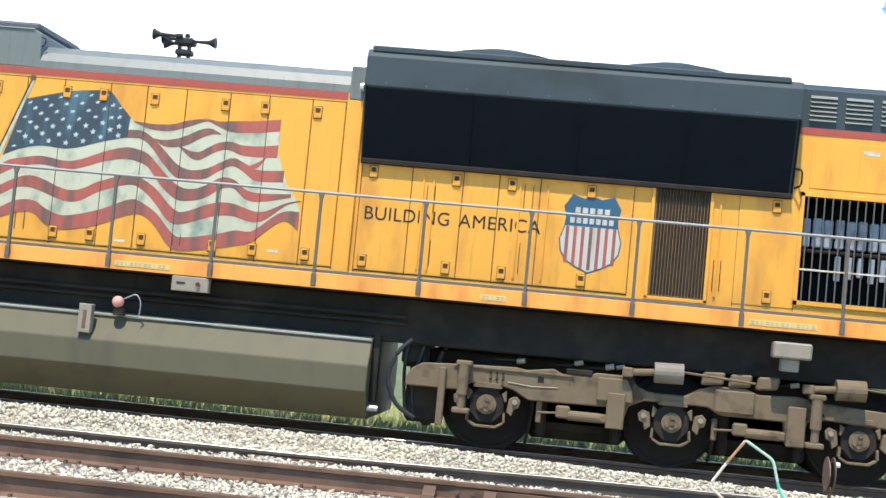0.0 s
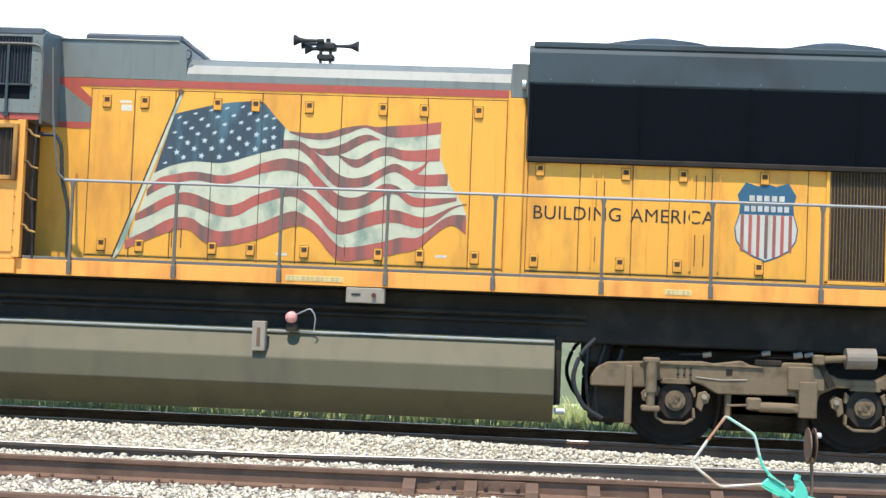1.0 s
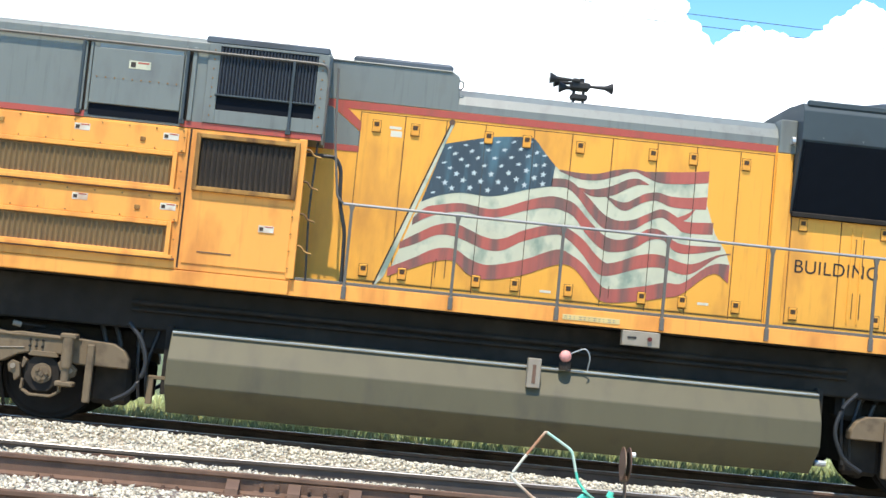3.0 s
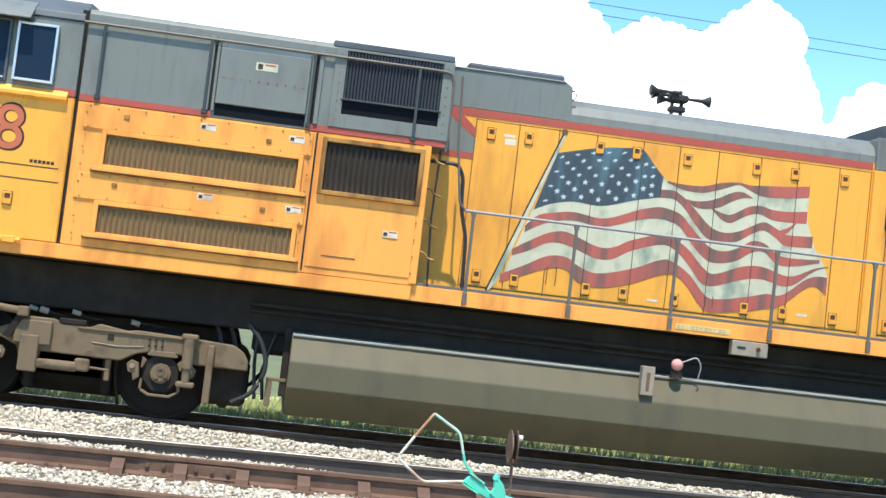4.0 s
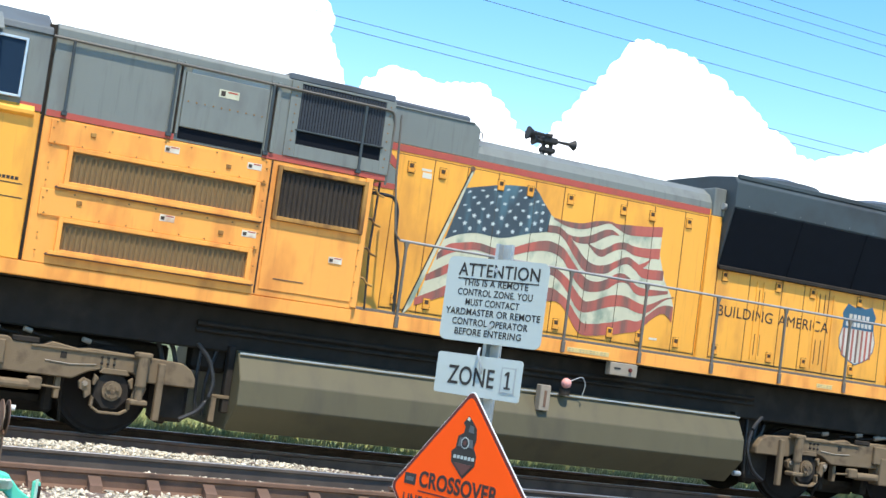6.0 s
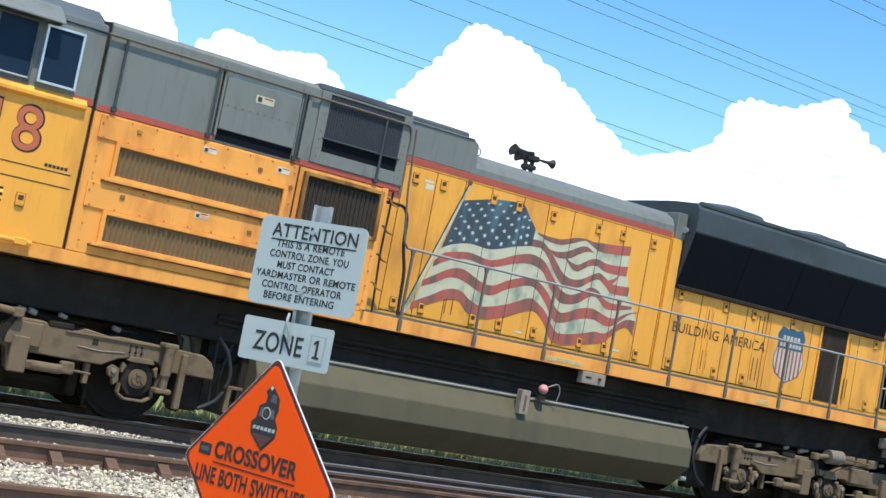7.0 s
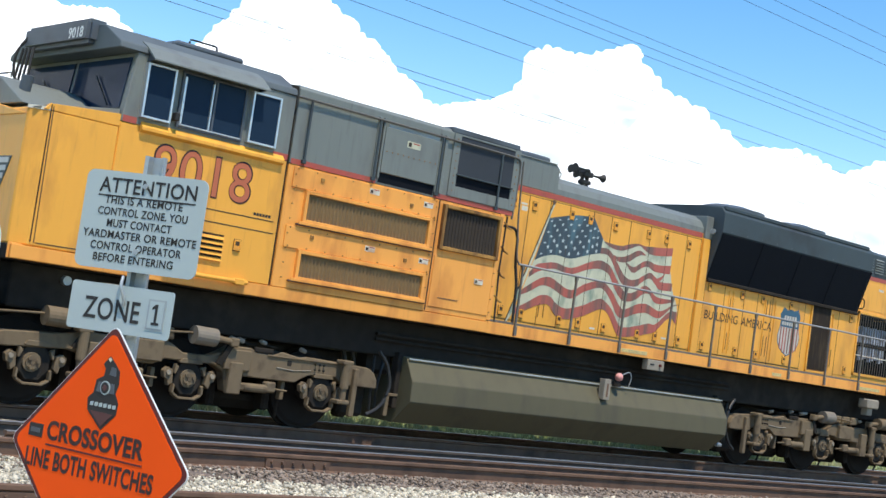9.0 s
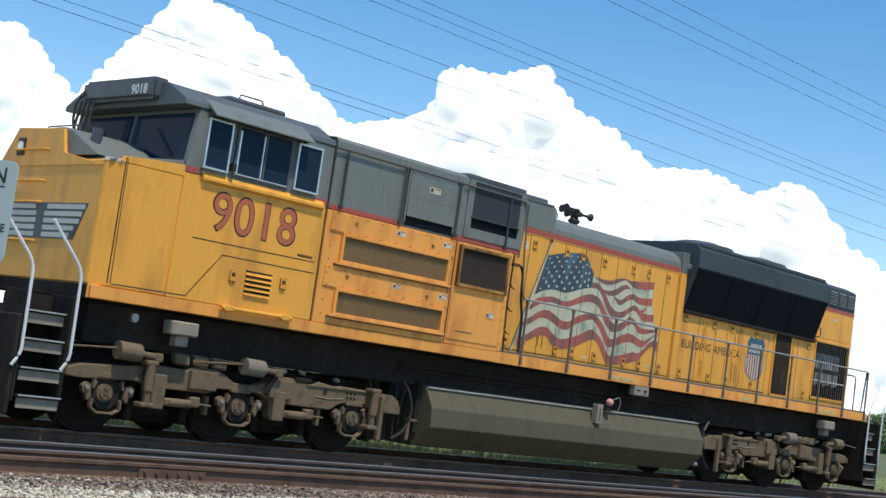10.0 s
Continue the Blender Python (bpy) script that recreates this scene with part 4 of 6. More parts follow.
part("gauge_glass", add_box(bm_new(), -4.665, -4.625, -1.466, -1.455, 0.95, 1.16, 0.004), RUST, tank)
# pale strip stands for sunlight catching the tank's upper edge
part("top_highlight", add_box(bm_new(), -8.69, -1.36, -1.285, -1.262, 1.118, 1.140, 0.004), LIGHT_GREY, tank)
for x in (-8.74, -1.31):
    part("end_bracket", add_box(bm_new(), x - 0.04, x + 0.04, -1.15, -1.02, 0.42, 1.2, 0.01), BLACK, tank)
part("drain_cock", add_cyl(bm_new(), (-1.34, -1.24, 0.36), (-1.22, -1.24, 0.36), 0.035, 10), GALV, tank)

# --- equipment block ---
part("gap_filler", add_box(bm_new(), -11.40, -11.28, -1.41, 1.41, 1.82, 4.40), BLACK, block)


def fin_mesh(w, h, mat, name="fin", d=0.026):
    return mesh_of(add_prism(bm_new(), [(-w / 2, 0), (w / 2, 0), (0, -d)], "z", 0, h), name, mat)


def intake(x0, x1, z0, z1, step, mat, frame_mat, back, proud=0.032):
    """A framed air intake with upright fins on the near side of the block."""
    rect_panel("intake_back", x0, x1, z0, z1, C, back, block, 0.003, 0)
    me = fin_mesh(step * 0.72, z1 - z0 - 0.03, mat)
    x = x0 + step / 2
    while x < x1:
        ob = new("fin", me)
        ob.parent = block
        ob.matrix_basis = pose(x, C - 0.003, z0)
        x += step
    t = 0.05
    for a, b, c, d in ((x0 - t, x0, z0 - t, z1 + t), (x1, x1 + t, z0 - t, z1 + t), (x0, x1, z1, z1 + t), (x0, x1, z0 - t, z0)):
        rect_panel("intake_frame", a, b, c, d, C, frame_mat, block, proud, 0.005)


intake(-10.97, -8.87, 2.73, 3.06, 0.060, FIN, BLOCK_YELLOW, FIN, 0.05)
intake(-10.96, -8.85, 1.99, 2.285, 0.060, FIN, BLOCK_YELLOW, FIN, 0.05)
intake(-8.58, -7.53, 2.76, 3.30, 0.062, DARK_FIN, GRIMY_YELLOW, BLACK, 0.06)
for z in (2.655, 1.925):
    part("ledge", add_box(bm_new(), -11.10, -8.74, C - 0.052, C, z - 0.012, z + 0.012, 0.004), RUST, block)
    part("ledge_lip", add_box(bm_new(), -11.08, -8.76, C - 0.060, C - 0.040, z, z + 0.04, 0.004), BLOCK_YELLOW, block)
rect_panel("panel", -11.24, -8.74, 3.115, 3.375, C, BLOCK_YELLOW, block, 0.02)
rect_panel("panel", -11.24, -8.74, 2.34, 2.62, C, BLOCK_YELLOW, block, 0.02)
rect_panel("panel", -8.66, -7.50, 1.90, 2.62, C, BLOCK_YELLOW, block, 0.012)
rect_panel("panel_seam", -8.71, -8.69, 1.84, 3.39, C, BLACK, block, 0.004, 0)
rect_panel("panel_step", -8.5, -8.12, 2.03, 2.042, C - 0.012, RUST, block, 0.006, 0)
for x, z in ((-9.98, 3.25), (-9.92, 2.48), (-7.85, 2.32), (-9.0, 3.24), (-8.95, 2.46)):
    rect_panel("notice", x, x + 0.17, z, z + 0.075, C - 0.02, CREAM, block, 0.003, 0)
    rect_panel("notice_mark", x + 0.012, x + 0.055, z + 0.015, z + 0.055, C - 0.023, DARK_FIN, block, 0.002, 0)
    rect_panel("notice_mark", x + 0.07, x + 0.16, z + 0.055, z + 0.068, C - 0.023, RED, block, 0.002, 0)
for x, z in ((-10.78, 3.28), (-10.82, 2.52), (-9.22, 3.22), (-9.2, 2.46)):
    part("lift_hook", add_box(bm_new(), x - 0.03, x + 0.03, C - 0.035, C - 0.018, z - 0.025, z + 0.025, 0.006), GRIMY_YELLOW, block)
BOLT = mesh_of(add_cyl(bm_new(), (0, 0, 0), (0, -0.010, 0), 0.010, 6), "bolt", GRIMY_YELLOW)
for i in range(9):
    for z in (3.355, 3.13, 2.60, 2.36):
        ob = new("bolt", BOLT)
        ob.parent = block
        ob.matrix_basis = pose(-11.18 + i * 0.3, C - 0.02, z)
for i in range(8):
    for x in (-11.21, -8.765, -7.49):
        ob = new("bolt", BOLT)
        ob.parent = block
        ob.matrix_basis = pose(x, C - 0.02, 1.95 + i * 0.19)
# the dark brown holds grime and also the shade of the recess
part("end_panel", add_box(bm_new(), -7.475, -7.452, -1.44, -0.87, 1.84, 3.40, 0.003), DARK_FIN, block, "dark brown end panel with grime and recess shade in its colour")
# grey upper half
flap = part("air_flap", add_box(bm_new(), -9.86, -8.86, C - 0.035, C, 3.565, 4.19, 0.006), GREY, block, "grey hinged air flap with a row of rivets")
part("flap_edge", add_box(bm_new(), -9.80, -8.87, C - 0.018, C, 4.192, 4.240, 0.004), LIGHT_GREY, flap)
# black sheet painted in as the shadow below the flap
rect_panel("flap_shade", -9.86, -8.86, 3.43, 3.562, C, SCREEN, flap, 0.006, 0)
for a, b in ((-9.99, -9.93), (-9.90, -9.868), (-8.852, -8.82), (-8.77, -8.72)):
    rect_panel("flap_post", a, b, 3.475, 4.30, C, GREY, flap, 0.03, 0.005)
rect_panel("flap_gap", -9.93, -9.90, 3.475, 4.28, C, BLACK, flap, 0.004, 0)
rect_panel("flap_gap", -8.82, -8.77, 3.475, 4.28, C, BLACK, flap, 0.004, 0)
rect_panel("notice", -9.46, -9.22, 3.985, 4.075, C - 0.035, MURAL_WHITE, flap, 0.003, 0)
rect_panel("notice_mark", -9.44, -9.385, 4.0, 4.06, C - 0.038, DARK_FIN, flap, 0.002, 0)
rect_panel("notice_mark", -9.36, -9.24, 4.045, 4.062, C - 0.038, RED, flap, 0.002, 0)
for i in range(10):
    ob = new("rivet", BOLT)
    ob.parent = flap
    ob.matrix_basis = pose(-9.80 + i * 0.098, C - 0.032, 3.86)
# black backing stays bare below the slats as the shade under the bar
grl = rect_panel("upper_grille", -8.47, -7.38, 3.63, 4.345, C, SCREEN, block, 0.004, 0, "dark blue-grey louvred upper grille")
for i in range(30):
    x = -8.452 + i * 0.0364
    part("louvre_slat", add_prism(bm_new(), [(x - 0.014, C - 0.004), (x + 0.014, C - 0.004), (x + 0.006, C - 0.024)], "z", 3.80, 4.335), GRILLE, grl)
part("grille_bar", add_box(bm_new(), -8.49, -7.36, C - 0.045, C, 3.785, 3.805, 0.004), RADIATOR, grl)
for a, b, c, d in ((-8.60, -8.47, 3.475, 4.37), (-7.38, -7.255, 3.475, 4.37), (-8.47, -7.38, 4.345, 4.37), (-8.47, -7.38, 3.475, 3.63)):
    rect_panel("grille_frame", a, b, c, d, C, GREY, grl, 0.02)
for i in range(8):
    for x in (-8.53, -7.32):
        ob = new("rivet", BOLT)
        ob.parent = grl
        ob.matrix_basis = pose(x, C - 0.016, 3.56 + i * 0.105)
part("roof_hatch", add_box(bm_new(), -8.64, -7.26, -1.452, 1.452, 4.372, 4.455, 0.015), DARK_GREY, block)
grab = part("roof_rail", add_tube(bm_new(), bend([(-11.36, -1.488, 4.26), (-7.45, -1.488, 4.26), (-7.27, -1.485, 4.25), (-7.24, -1.475, 4.10), (-7.25, -1.44, 3.36)], 5, 0.1), 0.016), PIPE, block, "grey grab rail along the upper body")
for x in (-11.13, -9.97, -8.82, -7.64):
    part("stanchion", add_box(bm_new(), x - 0.016, x + 0.016, -1.502, -1.474, 3.46, 4.25, 0.005), RADIATOR, grab)
    part("foot", add_box(bm_new(), x - 0.03, x + 0.03, -1.502, -1.45, 3.43, 3.48, 0.005), RADIATOR, grab)
# recess beside the hood: rungs and a black pipe
part("black_pipe", add_tube(bm_new(), bend([(-7.42, -1.36, 3.25), (-7.08, -1.38, 3.25), (-7.01, -1.38, 3.12), (-6.99, -1.38, 2.75), (-6.90, -1.38, 2.43), (-6.88, -1.38, 1.83)], 5, 0.1), 0.022), RUBBER, block)
part("conduit", add_tube(bm_new(), [(-7.30, -1.40, 3.39), (-7.32, -1.40, 2.6), (-7.28, -1.40, 1.84)], 0.014, 6), INK, block)
for i in range(4):
    z = 2.15 + i * 0.36
    part("rung", add_tube(bm_new(), bend([(-7.43, -1.43, z + 0.06), (-7.36, -1.45, z + 0.06), (-7.33, -1.45, z), (-7.24, -1.45, z - 0.02)], 3, 0.04), 0.014, 6), GRIMY_YELLOW, block)
part("corner_post", add_box(bm_new(), -7.50, -7.41, -1.462, -1.38, 1.84, 3.40, 0.006), BLOCK_YELLOW, block)

# --- cab ---
upper = part("cab_upper", add_prism(bm_new(), [(-13.76, 3.422), (-13.66, 4.26), (-11.36, 4.26), (-11.36, 3.422)], "y", -1.448, 1.448, 0.01), GREY, cab, "grey upper cab wall")
part("cab_roof", add_prism(bm_new(), [(-1.47, 4.262), (-1.45, 4.34), (-1.02, 4.56), (-0.4, 4.62), (0.4, 4.62), (1.02, 4.56), (1.45, 4.34), (1.47, 4.262)], "x", -13.92, -11.36, 0.01), ROOF_GREY, cab, "grey cab roof")
part("roof_unit", add_box(bm_new(), -12.9, -11.9, -0.95, 0.5, 4.56, 4.645, 0.03), DARK_GREY, cab)
part("roof_antenna", add_tube(bm_new(), bend([(-12.7, -0.9, 4.62), (-12.7, -0.9, 4.70), (-12.3, -0.9, 4.70), (-12.3, -0.9, 4.62)], 3, 0.03), 0.012), INK, cab)
visor = part("visor", add_prism(bm_new(), [(-1.30, 4.43), (-1.46, 4.35), (-1.66, 4.20), (-1.66, 4.18), (-1.44, 4.32), (-1.30, 4.40)], "x", -13.56, -11.90, 0.003), GREY, cab, "grey metal window visor")
for x in (-13.52, -11.92):
    part("visor_cheek", add_prism(bm_new(), [(-1.44, 4.34), (-1.64, 4.20), (-1.44, 4.18)], "x", x - 0.008, x + 0.008), DARK_GREY, visor)


def side_window(x0, x1, z0, z1, mat, proud, mull=None):
    w = part("cab_window", add_box(bm_new(), x0, x1, C - proud - 0.004, C - proud + 0.006, z0, z1), GLASS, cab, "dark cab side window with reflected sky blue in its colour")
    t = 0.028
    bars = [(x0 - t, x0, z0 - t, z1 + t), (x1, x1 + t, z0 - t, z1 + t), (x0, x1, z1, z1 + t), (x0, x1, z0 - t, z0)]
    bars += [(m - 0.014, m + 0.014, z0, z1) for m in (mull or [])]
    for a, b, c, d in bars:
        part("window_frame", add_box(bm_new(), a, b, C - proud - 0.022, C + 0.004, c, d, 0.004), mat, w)
    return w


side_window(-13.52, -13.18, 3.54, 4.14, CHROME, 0.05)
side_window(-13.02, -12.14, 3.53, 4.16, DARK_GREY, 0.012, [-12.60, -12.56])
part("window_frame", add_box(bm_new(), -13.02, -12.99, C - 0.045, C, 3.55, 4.12, 0.004), CHROME, cab)
part("window_frame", add_box(bm_new(), -12.62, -12.60, C - 0.045, C, 3.55, 4.12, 0.004), CHROME, cab)
part("window_frame", add_box(bm_new(), -13.02, -12.14, C - 0.045, C, 3.53, 3.548, 0.004), CHROME, cab)
side_window(-12.02, -11.64, 3.55, 4.14, CHROME, 0.05)
part("window_mirror", add_box(bm_new(), -13.12, -13.06, C - 0.12, C - 0.02, 3.56, 3.66, 0.01), INK, cab)
part("belt_ledge", add_prism(bm_new(), [(C, 3.475), (C - 0.055, 3.41), (C - 0.055, 3.37), (C, 3.34)], "x", -13.50, -11.44, 0.004), YELLOW, cab, "yellow ledge under the cab windows")
seam_pts = ([(-13.50, 2.62), (-11.44, 2.62)], [(-13.47, 1.87), (-12.99, 2.47)], [(-12.99, 2.47), (-11.42, 2.47)], [(-14.56, 1.86), (-13.47, 1.87)], [(-14.60, 3.40), (-14.58, 1.86)])
for a, b in seam_pts:
    v = Vector((b[0] - a[0], 0, b[1] - a[1]))
    nrm = Vector((-v.z, 0, v.x)).normalized() * 0.0055
    part("panel_seam", add_prism(bm_new(), [(a[0] - nrm.x, a[1] - nrm.z), (b[0] - nrm.x, b[1] - nrm.z), (b[0] + nrm.x, b[1] + nrm.z), (a[0] + nrm.x, a[1] + nrm.z)], "y", C - 0.004, C + 0.002), DARK_FIN, cab)
for i in range(5):
    z = 2.02 + i * 0.066
    part("vent_slat", add_prism(bm_new(), [(C, z - 0.012), (C - 0.03, z - 0.01), (C, z + 0.028)], "x", -12.57, -12.13), YELLOW, cab)
    part("vent_gap", add_box(bm_new(), -12.57, -12.13, C - 0.003, C, z + 0.028, z + 0.052), BLACK, cab)
step_bar = part("grab_bar", add_tube(bm_new(), [(-12.92, C - 0.05, 1.80), (-11.73, C - 0.05, 1.80)], 0.03, 10), YELLOW, cab, "yellow hinge bar")
for x in (-12.8, -11.85):
    part("bar_bracket", add_box(bm_new(), x - 0.07, x + 0.07, C - 0.085, C, 1.76, 1.84, 0.01), YELLOW, step_bar)
outline = words("road_number_edge", "9018", 0.6, SIGN_INK, cab, Matrix(), thick=0.0008, bold=0.016)
fit_words(outline, -13.262, -11.838, 2.748, 3.282, C - 0.0035)
num = words("road_number", "9018", 0.6, NUMBER_RED, cab, Matrix(), thick=0.0008, label="large red road number with a dark edge", bold=0.0)
fit_words(num, -13.24, -11.86, 2.77, 3.26, C - 0.0055)
for i in range(6):
    part("model_mark", add_box(bm_new(), -11.75 + i * 0.045, -11.715 + i * 0.045, C - 0.003, C, 2.655, 2.69), INK, cab)
# windscreen and number board
for y0, y1 in ((-1.34, -0.05), (0.05, 1.34)):
    wsc = part("windscreen", add_prism(bm_new(), [(-13.740, 3.58), (-13.672, 4.20), (-13.690, 4.20), (-13.758, 3.58)], "y", y0, y1), GLASS, cab, "dark windscreen pane")
    part("wiper", add_tube(bm_new(), [(-13.78, y0 + 0.25, 3.62), (-13.74, y0 + 0.7, 4.0)], 0.01, 6), INK, wsc)
board = part("number_board", add_box(bm_new(), -14.05, -13.75, -0.86, 0.86, 4.33, 4.63, 0.05, 2), DARK_GREY, cab, "dark number board over the windscreen")
bn = words("board_number", "9018", 0.2, WHITE, board, Matrix(), thick=0.001)
bn.matrix_basis = pose(-14.054, -0.56, 4.40, 90, 0, -90) @ Matrix.Diagonal((0.9, 0.9, 1, 1))
part("roof_horn_rail", add_tube(bm_new(), bend([(-14.0, 0.75, 4.55), (-14.15, 0.8, 4.3), (-14.15, 0.8, 4.0), (-14.05, 0.7, 3.8)], 4, 0.1), 0.02), INK, cab)
for i in range(4):
    part("antenna_rod", add_cyl(bm_new(), (-14.12, 0.45 + 0.13 * i, 3.8), (-14.06, 0.5 + 0.1 * i, 4.35), 0.018, 6), INK, cab)

# --- nose ---
part("nose_top", add_prism(bm_new(), [(-13.76, 3.56), (-13.76, 3.362), (-14.80, 3.362), (-14.64, 3.425)], "y", -1.40, 1.40, 0.004), GREY, nose, "grey sloping nose top")
for sd in SIDES:
    part("nose_shoulder", add_prism(bm_new(), [(-13.765, 3.50), (-13.765, 3.355), (-14.70, 3.355), (-14.64, 3.43)], "y", min(sd * 1.40, sd * 1.453), max(sd * 1.40, sd * 1.453), 0.003), YELLOW, nose)
part("nose_crown", add_prism(bm_new(), [(-1.08, 3.42), (-0.42, 3.73), (-0.2, 3.79), (0.2, 3.79), (0.42, 3.73), (1.08, 3.42)], "x", -14.80, -13.79, 0.01), GREY, nose, "grey raised middle of the nose top")
part("nose_front", add_prism(bm_new(), [(-1.31, 3.28), (-0.34, 3.45), (-0.24, 3.76), (0.9, 3.80), (1.31, 3.28)], "x", -14.845, -14.795, 0.004), YELLOW, nose)
part("nose_edge", add_prism(bm_new(), [(-14.64, -1.456), (-14.84, -1.312), (-14.82, -1.28), (-14.62, -1.42)], "z", 3.345, 3.385), CREAM, nose)
part("nose_seam", add_box(bm_new(), -14.632, -14.618, -1.4545, -1.449, 1.86, 3.42), BLACK, nose)
part("nose_lamp", add_cyl(bm_new(), (-14.60, -0.62, 3.60), (-14.60, -0.66, 3.80), 0.07, 12), DARK_GREY, nose)
part("headlight_box", add_box(bm_new(), -14.86, -14.80, 0.66, 0.86, 3.42, 3.66, 0.01), INK, nose)
part("headlight", add_cyl(bm_new(), (-14.86, 0.76, 3.54), (-14.872, 0.76, 3.54), 0.07, 14), CHROME, nose)
part("wing_back", add_prism(bm_new(), [(-1.10, 2.80), (1.10, 2.80), (0.85, 2.34), (-0.85, 2.34)], "x", -14.838, -14.825), MURAL_BLUE, nose)
for z, a, b in ((2.75, -1.05, -0.15), (2.66, -1.0, -0.1), (2.57, -0.95, -0.1), (2.48, -0.85, -0.1), (2.39, -0.75, -0.1)):
    for sg in (1, -1):
        part("wing_bar", add_box(bm_new(), -14.846, -14.836, min(sg * a, sg * b), max(sg * a, sg * b), z - 0.03, z + 0.03), GALV, nose)
for z in (3.49, 3.08, 2.80, 2.3):
    part("grab_iron", add_tube(bm_new(), bend([(-14.83, 0.05, z), (-14.90, 0.05, z), (-14.90, 0.82, z), (-14.83, 0.82, z)], 3, 0.05), 0.014), YELLOW, nose)
part("nose_rail", add_tube(bm_new(), bend([(-14.6, -0.2, 3.80), (-14.6, -0.2, 3.86), (-14.6, 0.6, 3.86), (-14.6, 0.6, 3.80)], 3, 0.05), 0.012), PIPE, nose)
part("wall_lamp", add_cyl(bm_new(), (-13.94, -1.06, 1.50), (-13.94, -1.14, 1.50), 0.055, 14), GALV, sill)


# --- steps at both ends ---
def end_steps(d, x_in, x_out, label):
    """Stairs, grab rails and pilot at one end; d is -1 towards the nose and +1 towards the rear."""
    pilot = part("pilot", add_box(bm_new(), min(x_out, x_out + d * 0.06), max(x_out, x_out + d * 0.06), -1.42, 1.42, 0.18, 1.35, 0.02), BLACK, loco, label)
    part("platform", add_box(bm_new(), min(x_in, x_out), max(x_in, x_out), -0.9, 0.9, 1.30, 1.45, 0.01), BLACK, pilot)
    lo, hi = min(x_in, x_out) + 0.06, max(x_in, x_out) - 0.02
    for sd in SIDES:
        st = part("stairs", add_box(bm_new(), lo, hi, min(sd * 0.9, sd * 0.95), max(sd * 0.9, sd * 0.95), 0.30, 1.62), BLACK, loco, "black steel steps with pale worn edges")
        for x in (min(x_in, x_out), max(x_in, x_out) - 0.03):
            part("stringer", add_box(bm_new(), x, x + 0.03, min(sd * 0.9, sd * 1.42), max(sd * 0.9, sd * 1.42), 0.34, 1.64, 0.006), BLACK, st)
        for z, out in ((1.41, 1.30), (1.08, 1.36), (0.74, 1.42), (0.42, 1.47)):
            tr = part("tread", add_box(bm_new(), lo, hi, min(sd * 0.95, sd * out), max(sd * 0.95, sd * out), z - 0.03, z, 0.004), BLACK, st)
            part("riser", add_box(bm_new(), lo + 0.01, hi - 0.01, min(sd * (out - 0.05), sd * (out - 0.03)), max(sd * (out - 0.05), sd * (out - 0.03)), z - 0.15, z - 0.03), DULL, tr, "dull perforated riser plate")
            part("tread_edge", add_box(bm_new(), lo, hi, min(sd * out, sd * (out + 0.012)), max(sd * out, sd * (out + 0.012)), z - 0.012, z + 0.008, 0.003), LIGHT_GREY, tr)
        for x, lean in ((x_in, 0.45), (x_out, 0.45)):
            pts = [(x + d * lean, sd * 1.40, 2.50), (x, sd * 1.45, 1.95), (x - d * 0.02, sd * 1.45, 0.9), (x + d * 0.06, sd * 1.42, 0.75)]
            part("grab_rail", add_tube(bm_new(), bend(pts, 4, 0.12), 0.02), WHITE, st, "white painted grab rail")
    cpl = part("coupler", add_box(bm_new(), min(x_out, x_out + d * 0.55), max(x_out, x_out + d * 0.55), -0.11, 0.11, 0.62, 0.86, 0.03), WHEEL, loco, "dark steel coupler")
    part("knuckle", add_box(bm_new(), min(x_out + d * 0.5, x_out + d * 0.75), max(x_out + d * 0.5, x_out + d * 0.75), -0.2, 0.14, 0.58, 0.9, 0.05), WHEEL, cpl)
    part("air_hose", add_tube(bm_new(), bend([(x_out, -0.45, 0.75), (x_out + d * 0.2, -0.45, 0.7), (x_out + d * 0.35, -0.4, 0.3), (x_out + d * 0.5, -0.2, 0.35)], 5, 0.2), 0.025), RUBBER, loco)


end_steps(-1, -14.98, -15.62, "black front pilot plate")
end_steps(1, 5.0, 5.62, "black rear pilot plate")
part("rear_gate_post", add_tube(bm_new(), bend([(4.86, -1.1, 1.83), (4.86, -1.1, 2.62), (4.86, -0.6, 2.66), (4.86, -0.6, 1.83)], 4, 0.08), 0.016), PIPE, loco)


# --- trucks ---
FRAME = [(-0.94, 0.66), (-0.94, 0.76), (-0.88, 0.86), (-0.76, 0.93), (-0.3, 0.955), (0.3, 0.975), (0.42, 0.955), (0.72, 1.0), (0.82, 0.95), (1.12, 0.955), (1.20, 1.0), (1.50, 1.0), (1.66, 0.90), (1.80, 0.84),
         (2.2, 0.84), (2.36, 0.93), (2.5, 0.98), (2.86, 0.98), (3.0, 0.93), (3.45, 0.95), (3.75, 0.90), (4.55, 0.86), (4.72, 0.80), (4.74, 0.70),
         (4.55, 0.68), (3.75, 0.72), (3.55, 0.68), (3.50, 0.40), (3.34, 0.40), (3.30, 0.66), (2.6, 0.66), (2.45, 0.74), (1.75, 0.74), (1.58, 0.66), (1.52, 0.42), (1.37, 0.40), (1.34, 0.63), (0.46, 0.62), (0.28, 0.72), (0.1, 0.76), (-0.2, 0.75), (-0.35, 0.66)]


